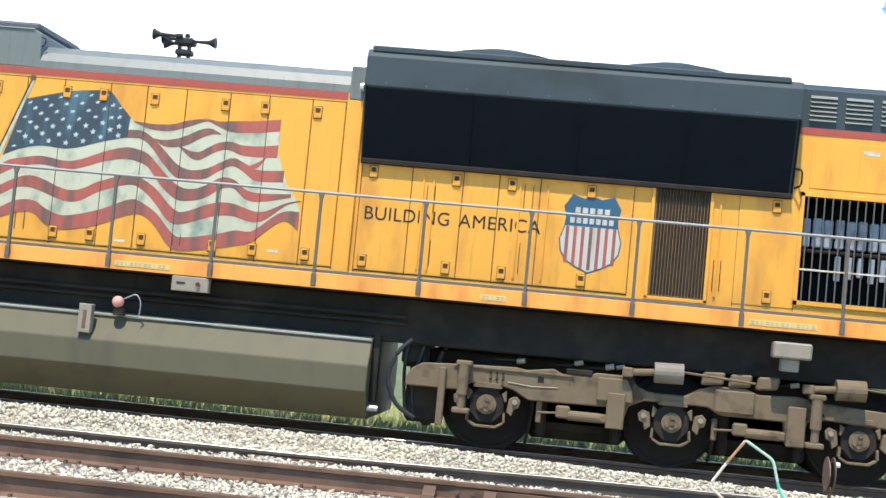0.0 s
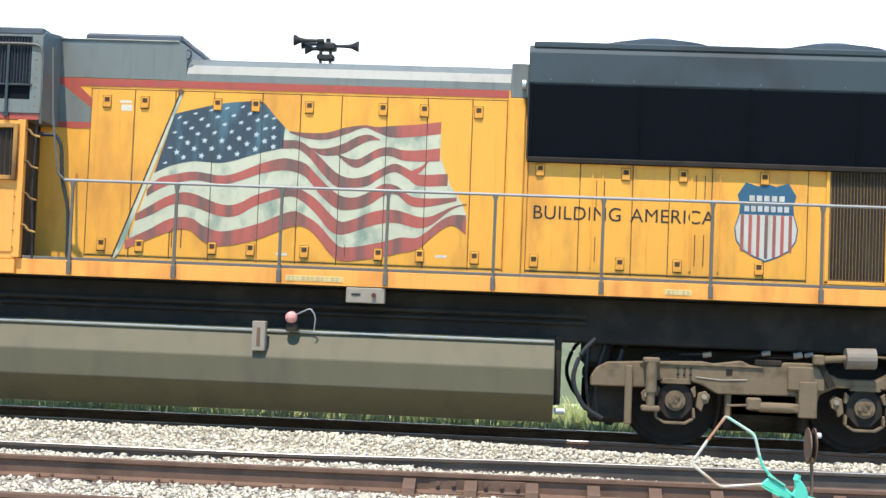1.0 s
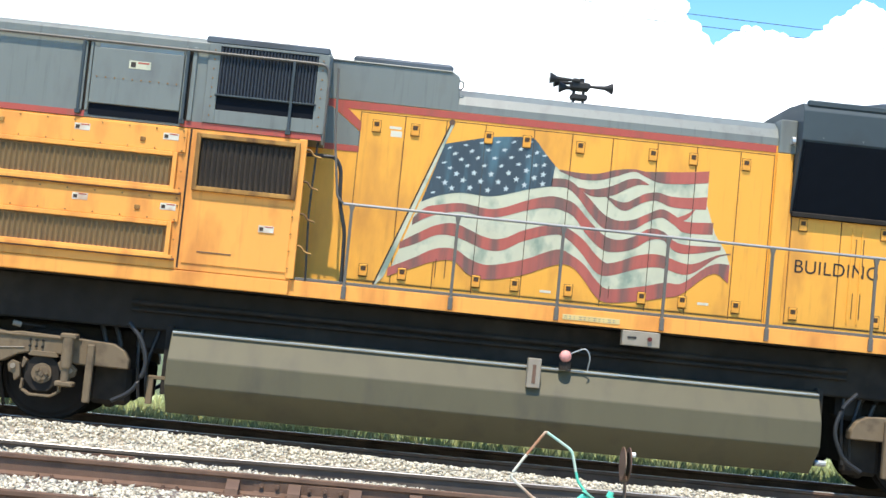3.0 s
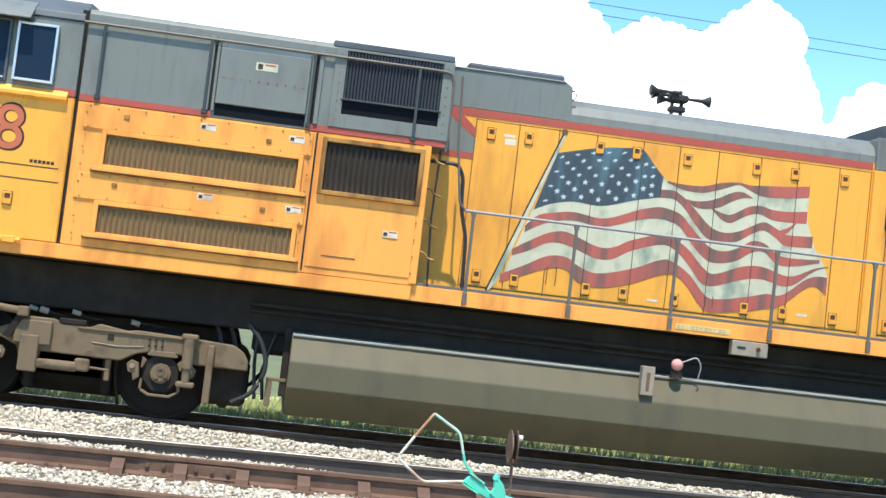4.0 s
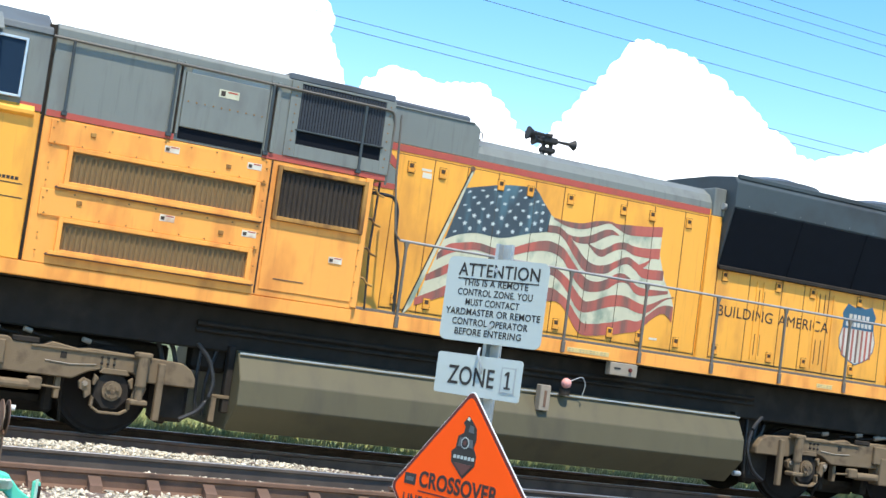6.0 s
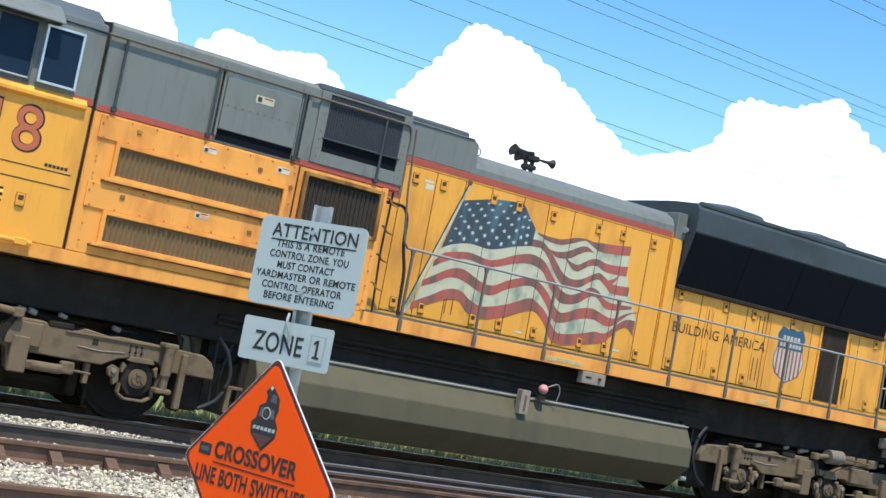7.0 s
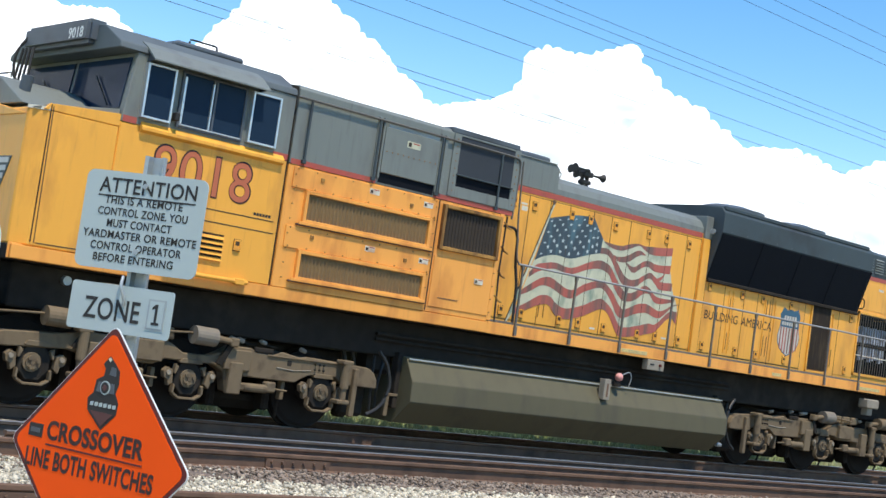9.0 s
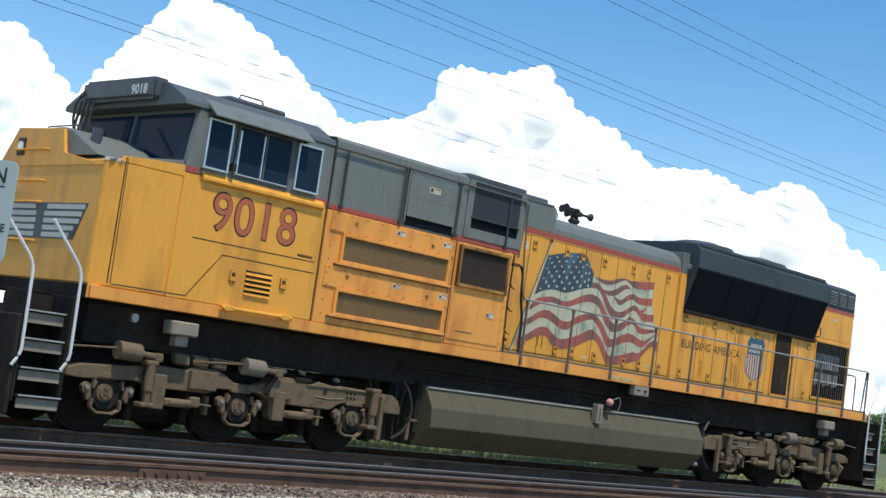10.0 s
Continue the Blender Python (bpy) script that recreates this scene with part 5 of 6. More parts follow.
def build_truck(x0, d):
    """A three-axle truck; d = 1 lies to the rear of x0, -1 is its mirror image."""
    def X(v):
        return x0 + d * v

    def bx(a, b, y0, y1, z0, z1, bev=0.01):
        return add_box(bm_new(), min(X(a), X(b)), max(X(a), X(b)), y0, y1, z0, z1, bev)

    truck = part("truck", bx(-0.75, 4.55, -0.60, 0.60, 0.34, 1.10, 0.03), BLACK, loco, "dusty tan three-axle truck")
    for a, b in ((0.40, 1.66), (2.46, 3.74)):
        part("traction_motor", bx(a, b, -0.60, 0.60, 0.17, 0.86, 0.12), BLACK, truck, "greasy black traction motor")
    for a in (-0.70, 0.62, 1.48, 2.68, 3.54, 4.62):
        for sd in SIDES:
            part("brake_shoe_hanger", bx(a - 0.06, a + 0.06, min(sd * 0.62, sd * 0.86), max(sd * 0.62, sd * 0.86), 0.20, 0.72, 0.03), BLACK, truck)
    for sd in SIDES:
        def Y(v):
            return sd * (v + 0.14)

        def box2(name, a, b, ya, yb, z0, z1, mat, parent, bev=0.012, label=""):
            return part(name, bx(a, b, min(Y(ya), Y(yb)), max(Y(ya), Y(yb)), z0, z1, bev), mat, parent, label)

        frame_ob = part("side_frame", add_prism(bm_new(), [(X(a), b) for a, b in FRAME], "y", Y(0.88), Y(1.06), 0.014), TRUCK, truck, "tan painted side frame")
        # raised flanges, bosses and plates
        box2("flange", -0.40, 0.95, 1.05, 1.08, 0.925, 0.945, TRUCK, frame_ob, 0.004)
        box2("flange", 1.22, 1.62, 1.05, 1.12, 0.70, 0.96, TRUCK, frame_ob)
        box2("flange", 2.52, 2.95, 1.05, 1.13, 0.70, 0.95, TRUCK, frame_ob)
        box2("flange", 1.34, 1.54, 1.05, 1.14, 0.40, 0.80, TRUCK, frame_ob)
        box2("flange", 3.32, 3.52, 1.05, 1.14, 0.40, 0.84, TRUCK, frame_ob)
        # black block stands for the shade in the frame's top notch
        box2("notch_shade", 0.86, 1.16, 1.04, 1.07, 0.955, 1.02, BLACK, frame_ob)
        box2("end_leg", -0.56, -0.48, 1.04, 1.12, 0.25, 0.90, TRUCK, frame_ob)
        box2("guard_plate", -0.95, -0.50, 0.70, 0.84, 0.24, 0.70, BLACK, frame_ob, 0.05)
        for i in range(6):
            part("bolt", add_cyl(bm_new(), (X(0.02 + 0.07 * (i % 3)), Y(1.05), 0.82 + 0.07 * (i // 3)), (X(0.02 + 0.07 * (i % 3)), Y(1.085), 0.82 + 0.07 * (i // 3)), 0.014, 6), BLACK, frame_ob)
        # shock absorbers
        for sx in (-0.28, 3.62):
            sh = part("shock_absorber", add_cyl(bm_new(), (X(sx), Y(1.17), 0.62), (X(sx), Y(1.17), 0.95), 0.062, 14), TRUCK, truck, "upright shock absorber")
            part("rod", add_cyl(bm_new(), (X(sx), Y(1.17), 0.45), (X(sx), Y(1.17), 0.62), 0.045, 12), TRUCK, sh)
            part("eye", bx(sx - 0.09, sx + 0.09, min(Y(1.04), Y(1.22)), max(Y(1.04), Y(1.22)), 0.94, 1.0, 0.015), TRUCK, sh)
            part("eye", bx(sx - 0.10, sx + 0.10, min(Y(1.04), Y(1.22)), max(Y(1.04), Y(1.22)), 0.41, 0.47, 0.015), TRUCK, sh)
        # axle boxes
        for ax in (0.0, 2.07, 4.12):
            bm = bm_new()
            octo = [(X(ax) + 0.215 * math.cos(math.radians(22.5 + 45 * i)), 0.53 + 0.225 * math.sin(math.radians(22.5 + 45 * i))) for i in range(8)]
            add_prism(bm, octo, "y", Y(0.92), Y(1.04), 0.012)
            jb = part("axle_box", bm, BLACK, truck, "dark axle box with tan clamps")
            def yoke(pts, parent=jb):
                return part("clamp", add_prism(bm_new(), [(X(ax + u), v) for u, v in pts], "y", Y(1.0), Y(1.08), 0.006), TRUCK, parent)
            yoke(((-0.17, 0.725), (-0.13, 0.775), (0.13, 0.775), (0.17, 0.725), (0.15, 0.715), (-0.15, 0.715)))
            yoke(((-0.21, 0.325), (-0.12, 0.270), (0.12, 0.270), (0.21, 0.325), (0.195, 0.345), (0.11, 0.298), (-0.11, 0.298), (-0.195, 0.345)))
            for s in (-1, 1):
                yoke(((s * 0.165, 0.66), (s * 0.215, 0.70), (s * 0.225, 0.58), (s * 0.205, 0.57)))
                yoke(((s * 0.190, 0.44), (s * 0.215, 0.46), (s * 0.225, 0.34), (s * 0.195, 0.34)))
                lug = yoke(((s * 0.23, 0.47), (s * 0.25, 0.62), (s * 0.33, 0.65), (s * 0.38, 0.60), (s * 0.36, 0.52), (s * 0.31, 0.50), (s * 0.29, 0.42)))
                part("bolt", add_cyl(bm_new(), (X(ax + s * 0.315), Y(1.07), 0.585), (X(ax + s * 0.315), Y(1.105), 0.585), 0.03, 8), DULL, lug)
            part("sand_pipe", add_tube(bm_new(), bend([(X(ax + 0.48), Y(0.86), 0.9), (X(ax + 0.52), Y(0.84), 0.5), (X(ax + 0.46), Y(0.72), 0.12)], 4, 0.1), 0.02, 6), BLACK, truck)
        # valves and couplings above the frame
        for vx, vz, r in ((0.95, 1.10, 0.028), (1.30, 1.09, 0.035), (1.42, 1.10, 0.026), (0.30, 1.06, 0.030), (3.35, 1.08, 0.028)):
            part("valve", add_cyl(bm_new(), (X(vx), Y(0.98), vz - 0.02), (X(vx + 0.09), Y(1.0), vz), r, 8), DULL, truck)
            part("pipe", add_tube(bm_new(), bend([(X(vx - 0.25), Y(0.9), 1.04), (X(vx - 0.05), Y(0.95), 1.05), (X(vx + 0.05), Y(0.98), vz)], 4, 0.05), 0.012, 6), BLACK, truck)
        part("frame_slot", add_box(bm_new(), min(X(0.55), X(0.62)), max(X(0.55), X(0.62)), min(Y(1.055), Y(1.064)), max(Y(1.055), Y(1.064)), 0.83, 0.90), BLACK, frame_ob)
        part("frame_weld", add_tube(bm_new(), [(X(0.22), Y(1.062), 0.80), (X(0.50), Y(1.062), 0.775), (X(0.78), Y(1.062), 0.79)], 0.009, 6), DULL, frame_ob)
        # brake cylinders and rigging
        for cx in (2.0, 3.98):
            cy = part("brake_cylinder", add_cyl(bm_new(), (X(cx - 0.17), Y(1.14), 1.07), (X(cx + 0.15), Y(1.14), 1.08), 0.115, 18), CYL_GREY if cx < 3 else TRUCK, truck, "round brake cylinder")
            part("rod", add_cyl(bm_new(), (X(cx - 0.42), Y(1.14), 1.05), (X(cx - 0.17), Y(1.14), 1.07), 0.04, 10), TRUCK, cy)
            part("yoke", bx(cx - 0.52, cx - 0.40, min(Y(1.08), Y(1.19)), max(Y(1.08), Y(1.19)), 0.99, 1.10, 0.015), TRUCK, cy)
            part("lever", add_prism(bm_new(), [(X(cx - 0.50), 1.04), (X(cx - 0.42), 1.04), (X(cx - 0.26), 0.76), (X(cx - 0.34), 0.74)], "y", Y(1.09), Y(1.13)), BLACK, cy)
            part("pipe", add_tube(bm_new(), bend([(X(cx + 0.15), Y(1.12), 1.10), (X(cx + 0.5), Y(1.12), 1.08), (X(cx + 0.95), Y(1.10), 1.05)], 4, 0.1), 0.014), TRUCK, cy)
        for bx0 in (0.92, 2.88):
            bk = part("brake_unit", add_cyl(bm_new(), (X(bx0), Y(1.08), 0.50), (X(bx0 + 0.36), Y(1.08), 0.50), 0.055, 12), TRUCK, truck, "brake slack adjuster")
            part("bracket", bx(bx0 - 0.14, bx0 + 0.02, min(Y(1.0), Y(1.12)), max(Y(1.0), Y(1.12)), 0.46, 0.60, 0.02), TRUCK, bk)
            part("bracket", bx(bx0 + 0.32, bx0 + 0.44, min(Y(1.0), Y(1.12)), max(Y(1.0), Y(1.12)), 0.45, 0.55, 0.02), TRUCK, bk)
            part("rod", add_cyl(bm_new(), (X(bx0 - 0.35), Y(1.06), 0.50), (X(bx0 - 0.14), Y(1.06), 0.51), 0.014, 8), TRUCK, bk)
            part("hanger", bx(bx0 - 0.36, bx0 - 0.30, min(Y(0.9), Y(1.0)), max(Y(0.9), Y(1.0)), 0.38, 0.62, 0.01), TRUCK, bk)
        bm = bm_new()
        for i in range(3):
            add_prism(bm, [(X(2.36 + 0.3 * i), 0.98), (X(2.60 + 0.3 * i), 1.0), (X(2.62 + 0.3 * i), 1.14), (X(2.38 + 0.3 * i), 1.13)], "y", Y(0.95), Y(1.08), 0.02)
        part("sand_box", bm, TRUCK, truck)
        part("end_hose", add_tube(bm_new(), bend([(X(-0.90), Y(1.06), 1.18), (X(-1.06), Y(1.08), 1.02), (X(-1.16), Y(1.10), 0.72), (X(-1.02), Y(1.10), 0.42), (X(-0.80), Y(1.08), 0.30)], 6, 0.3), 0.026), RUBBER, truck, "curved black guard hose")
        for q in range(2):
            part("cable", add_tube(bm_new(), bend([(X(-0.45 - 0.16 * q), Y(0.7), 1.24), (X(-0.56 - 0.16 * q), Y(0.72), 1.1), (X(-0.62 - 0.16 * q), Y(0.72), 0.9)], 5, 0.2), 0.028), RUBBER, truck)
        dk = part("pipe_box", bx(3.08, 3.50, min(Y(1.10), Y(1.32)), max(Y(1.10), Y(1.32)), 1.36, 1.54, 0.02), DULL, loco, "pale grey bracket box under the sill")
        part("bracket", bx(3.18, 3.38, min(Y(1.12), Y(1.26)), max(Y(1.12), Y(1.26)), 1.22, 1.36, 0.015), DULL, dk)


for a, b in ((-1.04, -0.72), (-9.14, -8.705)):
    part("pipe_bank", add_box(bm_new(), a, b, -0.95, -0.60, 0.86, 1.20, 0.06), BLACK, loco, "dark greasy pipes and valves beside the tank")
    for k in range(2):
        part("pipe", add_tube(bm_new(), bend([(a + 0.07 + 0.2 * k, -0.97, 1.15), (a + 0.05 + 0.1 * k, -1.0, 0.8 - 0.1 * k), (a + 0.1 + 0.09 * k, -0.97, 0.35)], 5, 0.2), 0.02), RUBBER, loco)
part("bracket", add_box(bm_new(), -8.93, -8.86, -1.16, -1.10, 0.30, 0.60, 0.006), TRUCK, loco)
part("bracket", add_box(bm_new(), -8.93, -8.71, -1.16, -1.10, 0.58, 0.62, 0.006), TRUCK, loco)
build_truck(0.0, 1)
build_truck(-10.09, -1)


def wheel_mesh():
    bm = add_cyl(bm_new(), (0, -0.065, 0), (0, 0.065, 0), 0.53, 40)
    add_cyl(bm, (0, 0.035, 0), (0, 0.06, 0), 0.555, 40)
    add_cyl(bm, (0, -0.09, 0), (0, -0.064, 0), 0.46, 40, 0.50)
    add_cyl(bm, (0, -0.15, 0), (0, -0.08, 0), 0.14, 20, 0.17)
    return mesh_of(bm, "wheel", WHEEL)


def cap_mesh():
    bm = add_cyl(bm_new(), (0, 0, 0), (0, -0.03, 0), 0.112, 20)
    add_cyl(bm, (0, -0.03, 0), (0, -0.05, 0), 0.080, 20)
    for i in range(3):
        a = math.tau * i / 3
        add_cyl(bm, (0.06 * math.cos(a), -0.045, 0.06 * math.sin(a)), (0.06 * math.cos(a), -0.068, 0.06 * math.sin(a)), 0.026, 6)
    add_cyl(bm, (0, -0.05, 0), (0, -0.058, 0), 0.03, 10)
    return mesh_of(bm, "axle_cap", TRUCK)


AXLE = mesh_of(add_cyl(bm_new(), (0, -1.18, 0), (0, 1.18, 0), 0.095, 16), "wheelset", WHEEL)
WHEEL_ME, CAP = wheel_mesh(), cap_mesh()
for x in WHEEL_X:
    w = new("wheelset", AXLE)
    w.parent = loco
    w.matrix_basis = pose(x, 0, 0.53)
    for sd in SIDES:
        for nm, me, y in (("wheel", WHEEL_ME, 0.725), ("axle_cap", CAP, 1.18)):
            o = new(nm, me)
            o.parent = w
            o.matrix_basis = pose(0, sd * y, 0, 0, 0, 0 if sd < 0 else 180)
    SPINNING.append((w, x, 0.0, 0.53, 0.53))
# pipes under the frame between the trucks
for z, y, r in ((1.42, -1.10, 0.03), (1.34, -1.09, 0.022)):
    part("frame_pipe", add_tube(bm_new(), [(-9.2, y, z), (-1.0, y, z)], r, 8), BLACK, sill)


# ---- signs ----
def rounded(x0, x1, z0, z1, r, n=5):
    out = []
    for cx, cz, a0 in ((x1 - r, z1 - r, 0), (x0 + r, z1 - r, 90), (x0 + r, z0 + r, 180), (x1 - r, z0 + r, 270)):
        out += [(cx + r * math.cos(radians(a0 + 90 * i / n)), cz + r * math.sin(radians(a0 + 90 * i / n))) for i in range(n + 1)]
    return out


def line_of(name, text, parent, x0, x1, z0, z1, mat, y=-0.0045, bold=0.013):
    return fit_words(words(name, text, 0.1, mat, parent, Matrix(), thick=0.0004, bold=bold), x0, x1, z0, z1, y)


def build_zone_sign():
    base_z = ground_height(3.41, 5.99)
    post = thing("notice_sign", pose(3.388, 5.972, base_z, 0, 0, -60.2), "white remote control zone notice on a galvanised post", "sign")
    h = 1.664 - base_z
    bm = add_prism(bm_new(), [(-0.045, 0.03), (-0.03, 0.035), (-0.025, 0.065), (0.025, 0.065), (0.03, 0.035), (0.045, 0.03), (0.045, 0.035), (0.034, 0.072), (-0.034, 0.072), (-0.045, 0.035)], "z", 0.0, 1.945 - base_z)
    part("post", bm, GALV, post, "galvanised steel channel post")
    w, hh = 0.562, 0.404
    plate = part("notice_plate", add_prism(bm_new(), rounded(-w / 2, w / 2, h - hh / 2, h + hh / 2, 0.035), "y", -0.003, 0.003), SIGN_WHITE, post, "white plate with black capital letters")
    top = h + hh / 2
    line_of("lettering", "ATTENTION", plate, -0.215, 0.235, top - 0.090, top - 0.027, INK)
    part("underline", add_box(bm_new(), -0.215, 0.235, -0.0045, -0.003, top - 0.106, top - 0.100), INK, plate)
    rows = (("THIS IS A REMOTE", -0.18, 0.18), ("CONTROL ZONE. YOU", -0.205, 0.21), ("MUST CONTACT", -0.155, 0.145), ("YARDMASTER OR REMOTE", -0.26, 0.265), ("CONTROL OPERATOR", -0.215, 0.205), ("BEFORE ENTERING", -0.195, 0.175))
    for i, (text, a, b) in enumerate(rows):
        z = top - 0.136 - i * 0.0475
        line_of("lettering", text, plate, a, b, z, z + 0.033, INK)
    zone = part("zone_plate", add_prism(bm_new(), rounded(-0.27, 0.205, 1.207 - base_z, 1.402 - base_z, 0.015), "y", -0.003, 0.003), SIGN_WHITE, post, "white zone plate")
    line_of("lettering", "ZONE", zone, -0.20, 0.06, 1.255 - base_z, 1.345 - base_z, INK)
    part("number_patch", add_box(bm_new(), 0.095, 0.175, -0.006, -0.003, 1.24 - base_z, 1.365 - base_z), LIGHT_GREY, zone)
    part("number_patch", add_box(bm_new(), 0.103, 0.167, -0.0075, -0.005, 1.248 - base_z, 1.357 - base_z), SIGN_WHITE, zone)
    z = 1.262 - base_z
    part("numeral", add_prism(bm_new(), [(0.120, z), (0.154, z), (0.154, z + 0.010), (0.142, z + 0.010), (0.142, z + 0.083), (0.132, z + 0.083), (0.118, z + 0.070), (0.118, z + 0.060), (0.131, z + 0.068), (0.131, z + 0.010), (0.120, z + 0.010)], "y", -0.0095, -0.007), INK, zone)
    part("strap", add_tube(bm_new(), bend([(-0.035, -0.012, 1.44 - base_z), (-0.03, -0.03, 1.40 - base_z), (-0.012, -0.02, 1.355 - base_z), (-0.014, -0.012, 1.32 - base_z)], 4, 0.05), 0.007), GALV, post)
    for z in (h + 0.15, h - 0.12):
        part("bolt", add_cyl(bm_new(), (0.0, -0.003, z), (0.0, -0.012, z), 0.012, 8), GALV, post)


def build_diamond():
    base_z = ground_height(3.14, 5.57)
    sign = thing("crossover_sign", pose(3.122, 5.558, base_z, 0, 0, -76.8), "orange diamond crossover warning sign on a post", "sign")
    h, a = 0.765 - base_z, 0.485
    part("post", add_box(bm_new(), -0.03, 0.03, 0.02, 0.055, 0.0, h + 0.32, 0.004), GALV, sign, "galvanised steel post")

    def dia(k, r=0.03):
        out = []
        for q in range(4):
            ang = radians(90 + 90 * q)
            for t in (-35, -17, 0, 17, 35):
                c = k - r * 1.414
                out.append((c * math.cos(ang) + r * math.cos(ang + radians(t * 1.28)), h + c * math.sin(ang) + r * math.sin(ang + radians(t * 1.28))))
        return out
    plate = part("diamond_plate", add_prism(bm_new(), dia(a), "y", -0.003, 0.003), WHITE, sign, "orange diamond plate with a dark red border")
    part("border", add_prism(bm_new(), dia(a - 0.004), "y", -0.0045, -0.002), DARK_RED, plate)
    part("orange_field", add_prism(bm_new(), dia(a - 0.027), "y", -0.006, -0.003), ORANGE, plate)
    def plate_shape(name, pts, y, mat, label=""):
        return part(name, add_prism(bm_new(), [(x, h + z) for x, z in pts], "y", y - 0.0018, y), mat, plate, label)
    plate_shape("emblem", ((0.005, 0.095), (-0.080, 0.160), (-0.088, 0.205), (-0.062, 0.225), (-0.055, 0.275), (-0.020, 0.292), (-0.015, 0.320), (-0.030, 0.335), (0.0, 0.368), (0.030, 0.345), (0.060, 0.318), (0.066, 0.270), (0.055, 0.235), (0.078, 0.200), (0.074, 0.158)), -0.0058, INK, "near-black engine-shaped emblem")
    plate_shape("emblem_panel", ((0.004, 0.108), (-0.064, 0.160), (0.060, 0.158)), -0.0078, EMBLEM_BROWN)
    plate_shape("emblem_panel", ((-0.048, 0.232), (-0.040, 0.270), (0.045, 0.268), (0.050, 0.232)), -0.0078, DARK_GREY)
    plate_shape("emblem_lamp", ((-0.006, 0.352), (0.0, 0.364), (0.012, 0.356), (0.006, 0.346)), -0.0078, CREAM)
    plate_shape("emblem_smoke", ((0.010, 0.300), (0.018, 0.330), (0.042, 0.326), (0.046, 0.296)), -0.0078, DARK_GREY)
    for k in range(6):
        x = -0.068 + 0.024 * k
        plate_shape("emblem_mark", ((x, 0.178), (x, 0.192), (x + 0.016, 0.194), (x + 0.016, 0.179)), -0.0078, SIGN_WHITE)
    part("emblem_ring", add_cyl(bm_new(), (0.0, -0.0096, h + 0.250), (0.0, -0.0112, h + 0.250), 0.026, 16), SIGN_WHITE, plate)
    part("emblem_ring", add_cyl(bm_new(), (0.0, -0.0110, h + 0.250), (0.0, -0.0126, h + 0.250), 0.021, 16), INK, plate)
    part("emblem_ring", add_cyl(bm_new(), (0.0, -0.0124, h + 0.250), (0.0, -0.0140, h + 0.250), 0.010, 12), EMBLEM_BROWN, plate)
    line_of("lettering", "CROSSOVER", plate, -0.28, 0.245, h + 0.018, h + 0.092, SIGN_INK, -0.0075, 0.032)
    part("underline", add_box(bm_new(), -0.28, 0.245, -0.0075, -0.005, h - 0.004, h + 0.003), DARK_RED, plate)
    line_of("lettering", "LINE BOTH SWITCHES", plate, -0.38, 0.315, h - 0.092, h - 0.020, SIGN_INK, -0.0075, 0.026)
    part("small_plate", add_box(bm_new(), -0.385, -0.305, -0.008, -0.005, h + 0.02, h + 0.07, 0.004), INK, plate)
    part("small_plate_mark", add_box(bm_new(), -0.372, -0.32, -0.0095, -0.007, h + 0.036, h + 0.054), DARK_GREY, plate)
    part("arrow", add_prism(bm_new(), [(0.0, h - 0.17), (0.06, h - 0.24), (0.02, h - 0.24), (0.02, h - 0.34), (-0.02, h - 0.34), (-0.02, h - 0.24), (-0.06, h - 0.24)], "y", -0.0075, -0.005), INK, plate)


build_zone_sign()
build_diamond()


# ---- switch stand ----
MINT_PALE = material("chalky_mint_paint", (0.42, 0.66, 0.52), 0.6, vary=0.2, scale=14, dirt=(0.60, 0.58, 0.46), dirt_scale=9, dirt_low=0.45, bump=0.1)
HANDLE_RUST = material("rust_streaked_handle", (0.42, 0.20, 0.10), 0.7, vary=0.25, scale=14, dirt=(0.55, 0.45, 0.32), dirt_scale=8, bump=0.15)


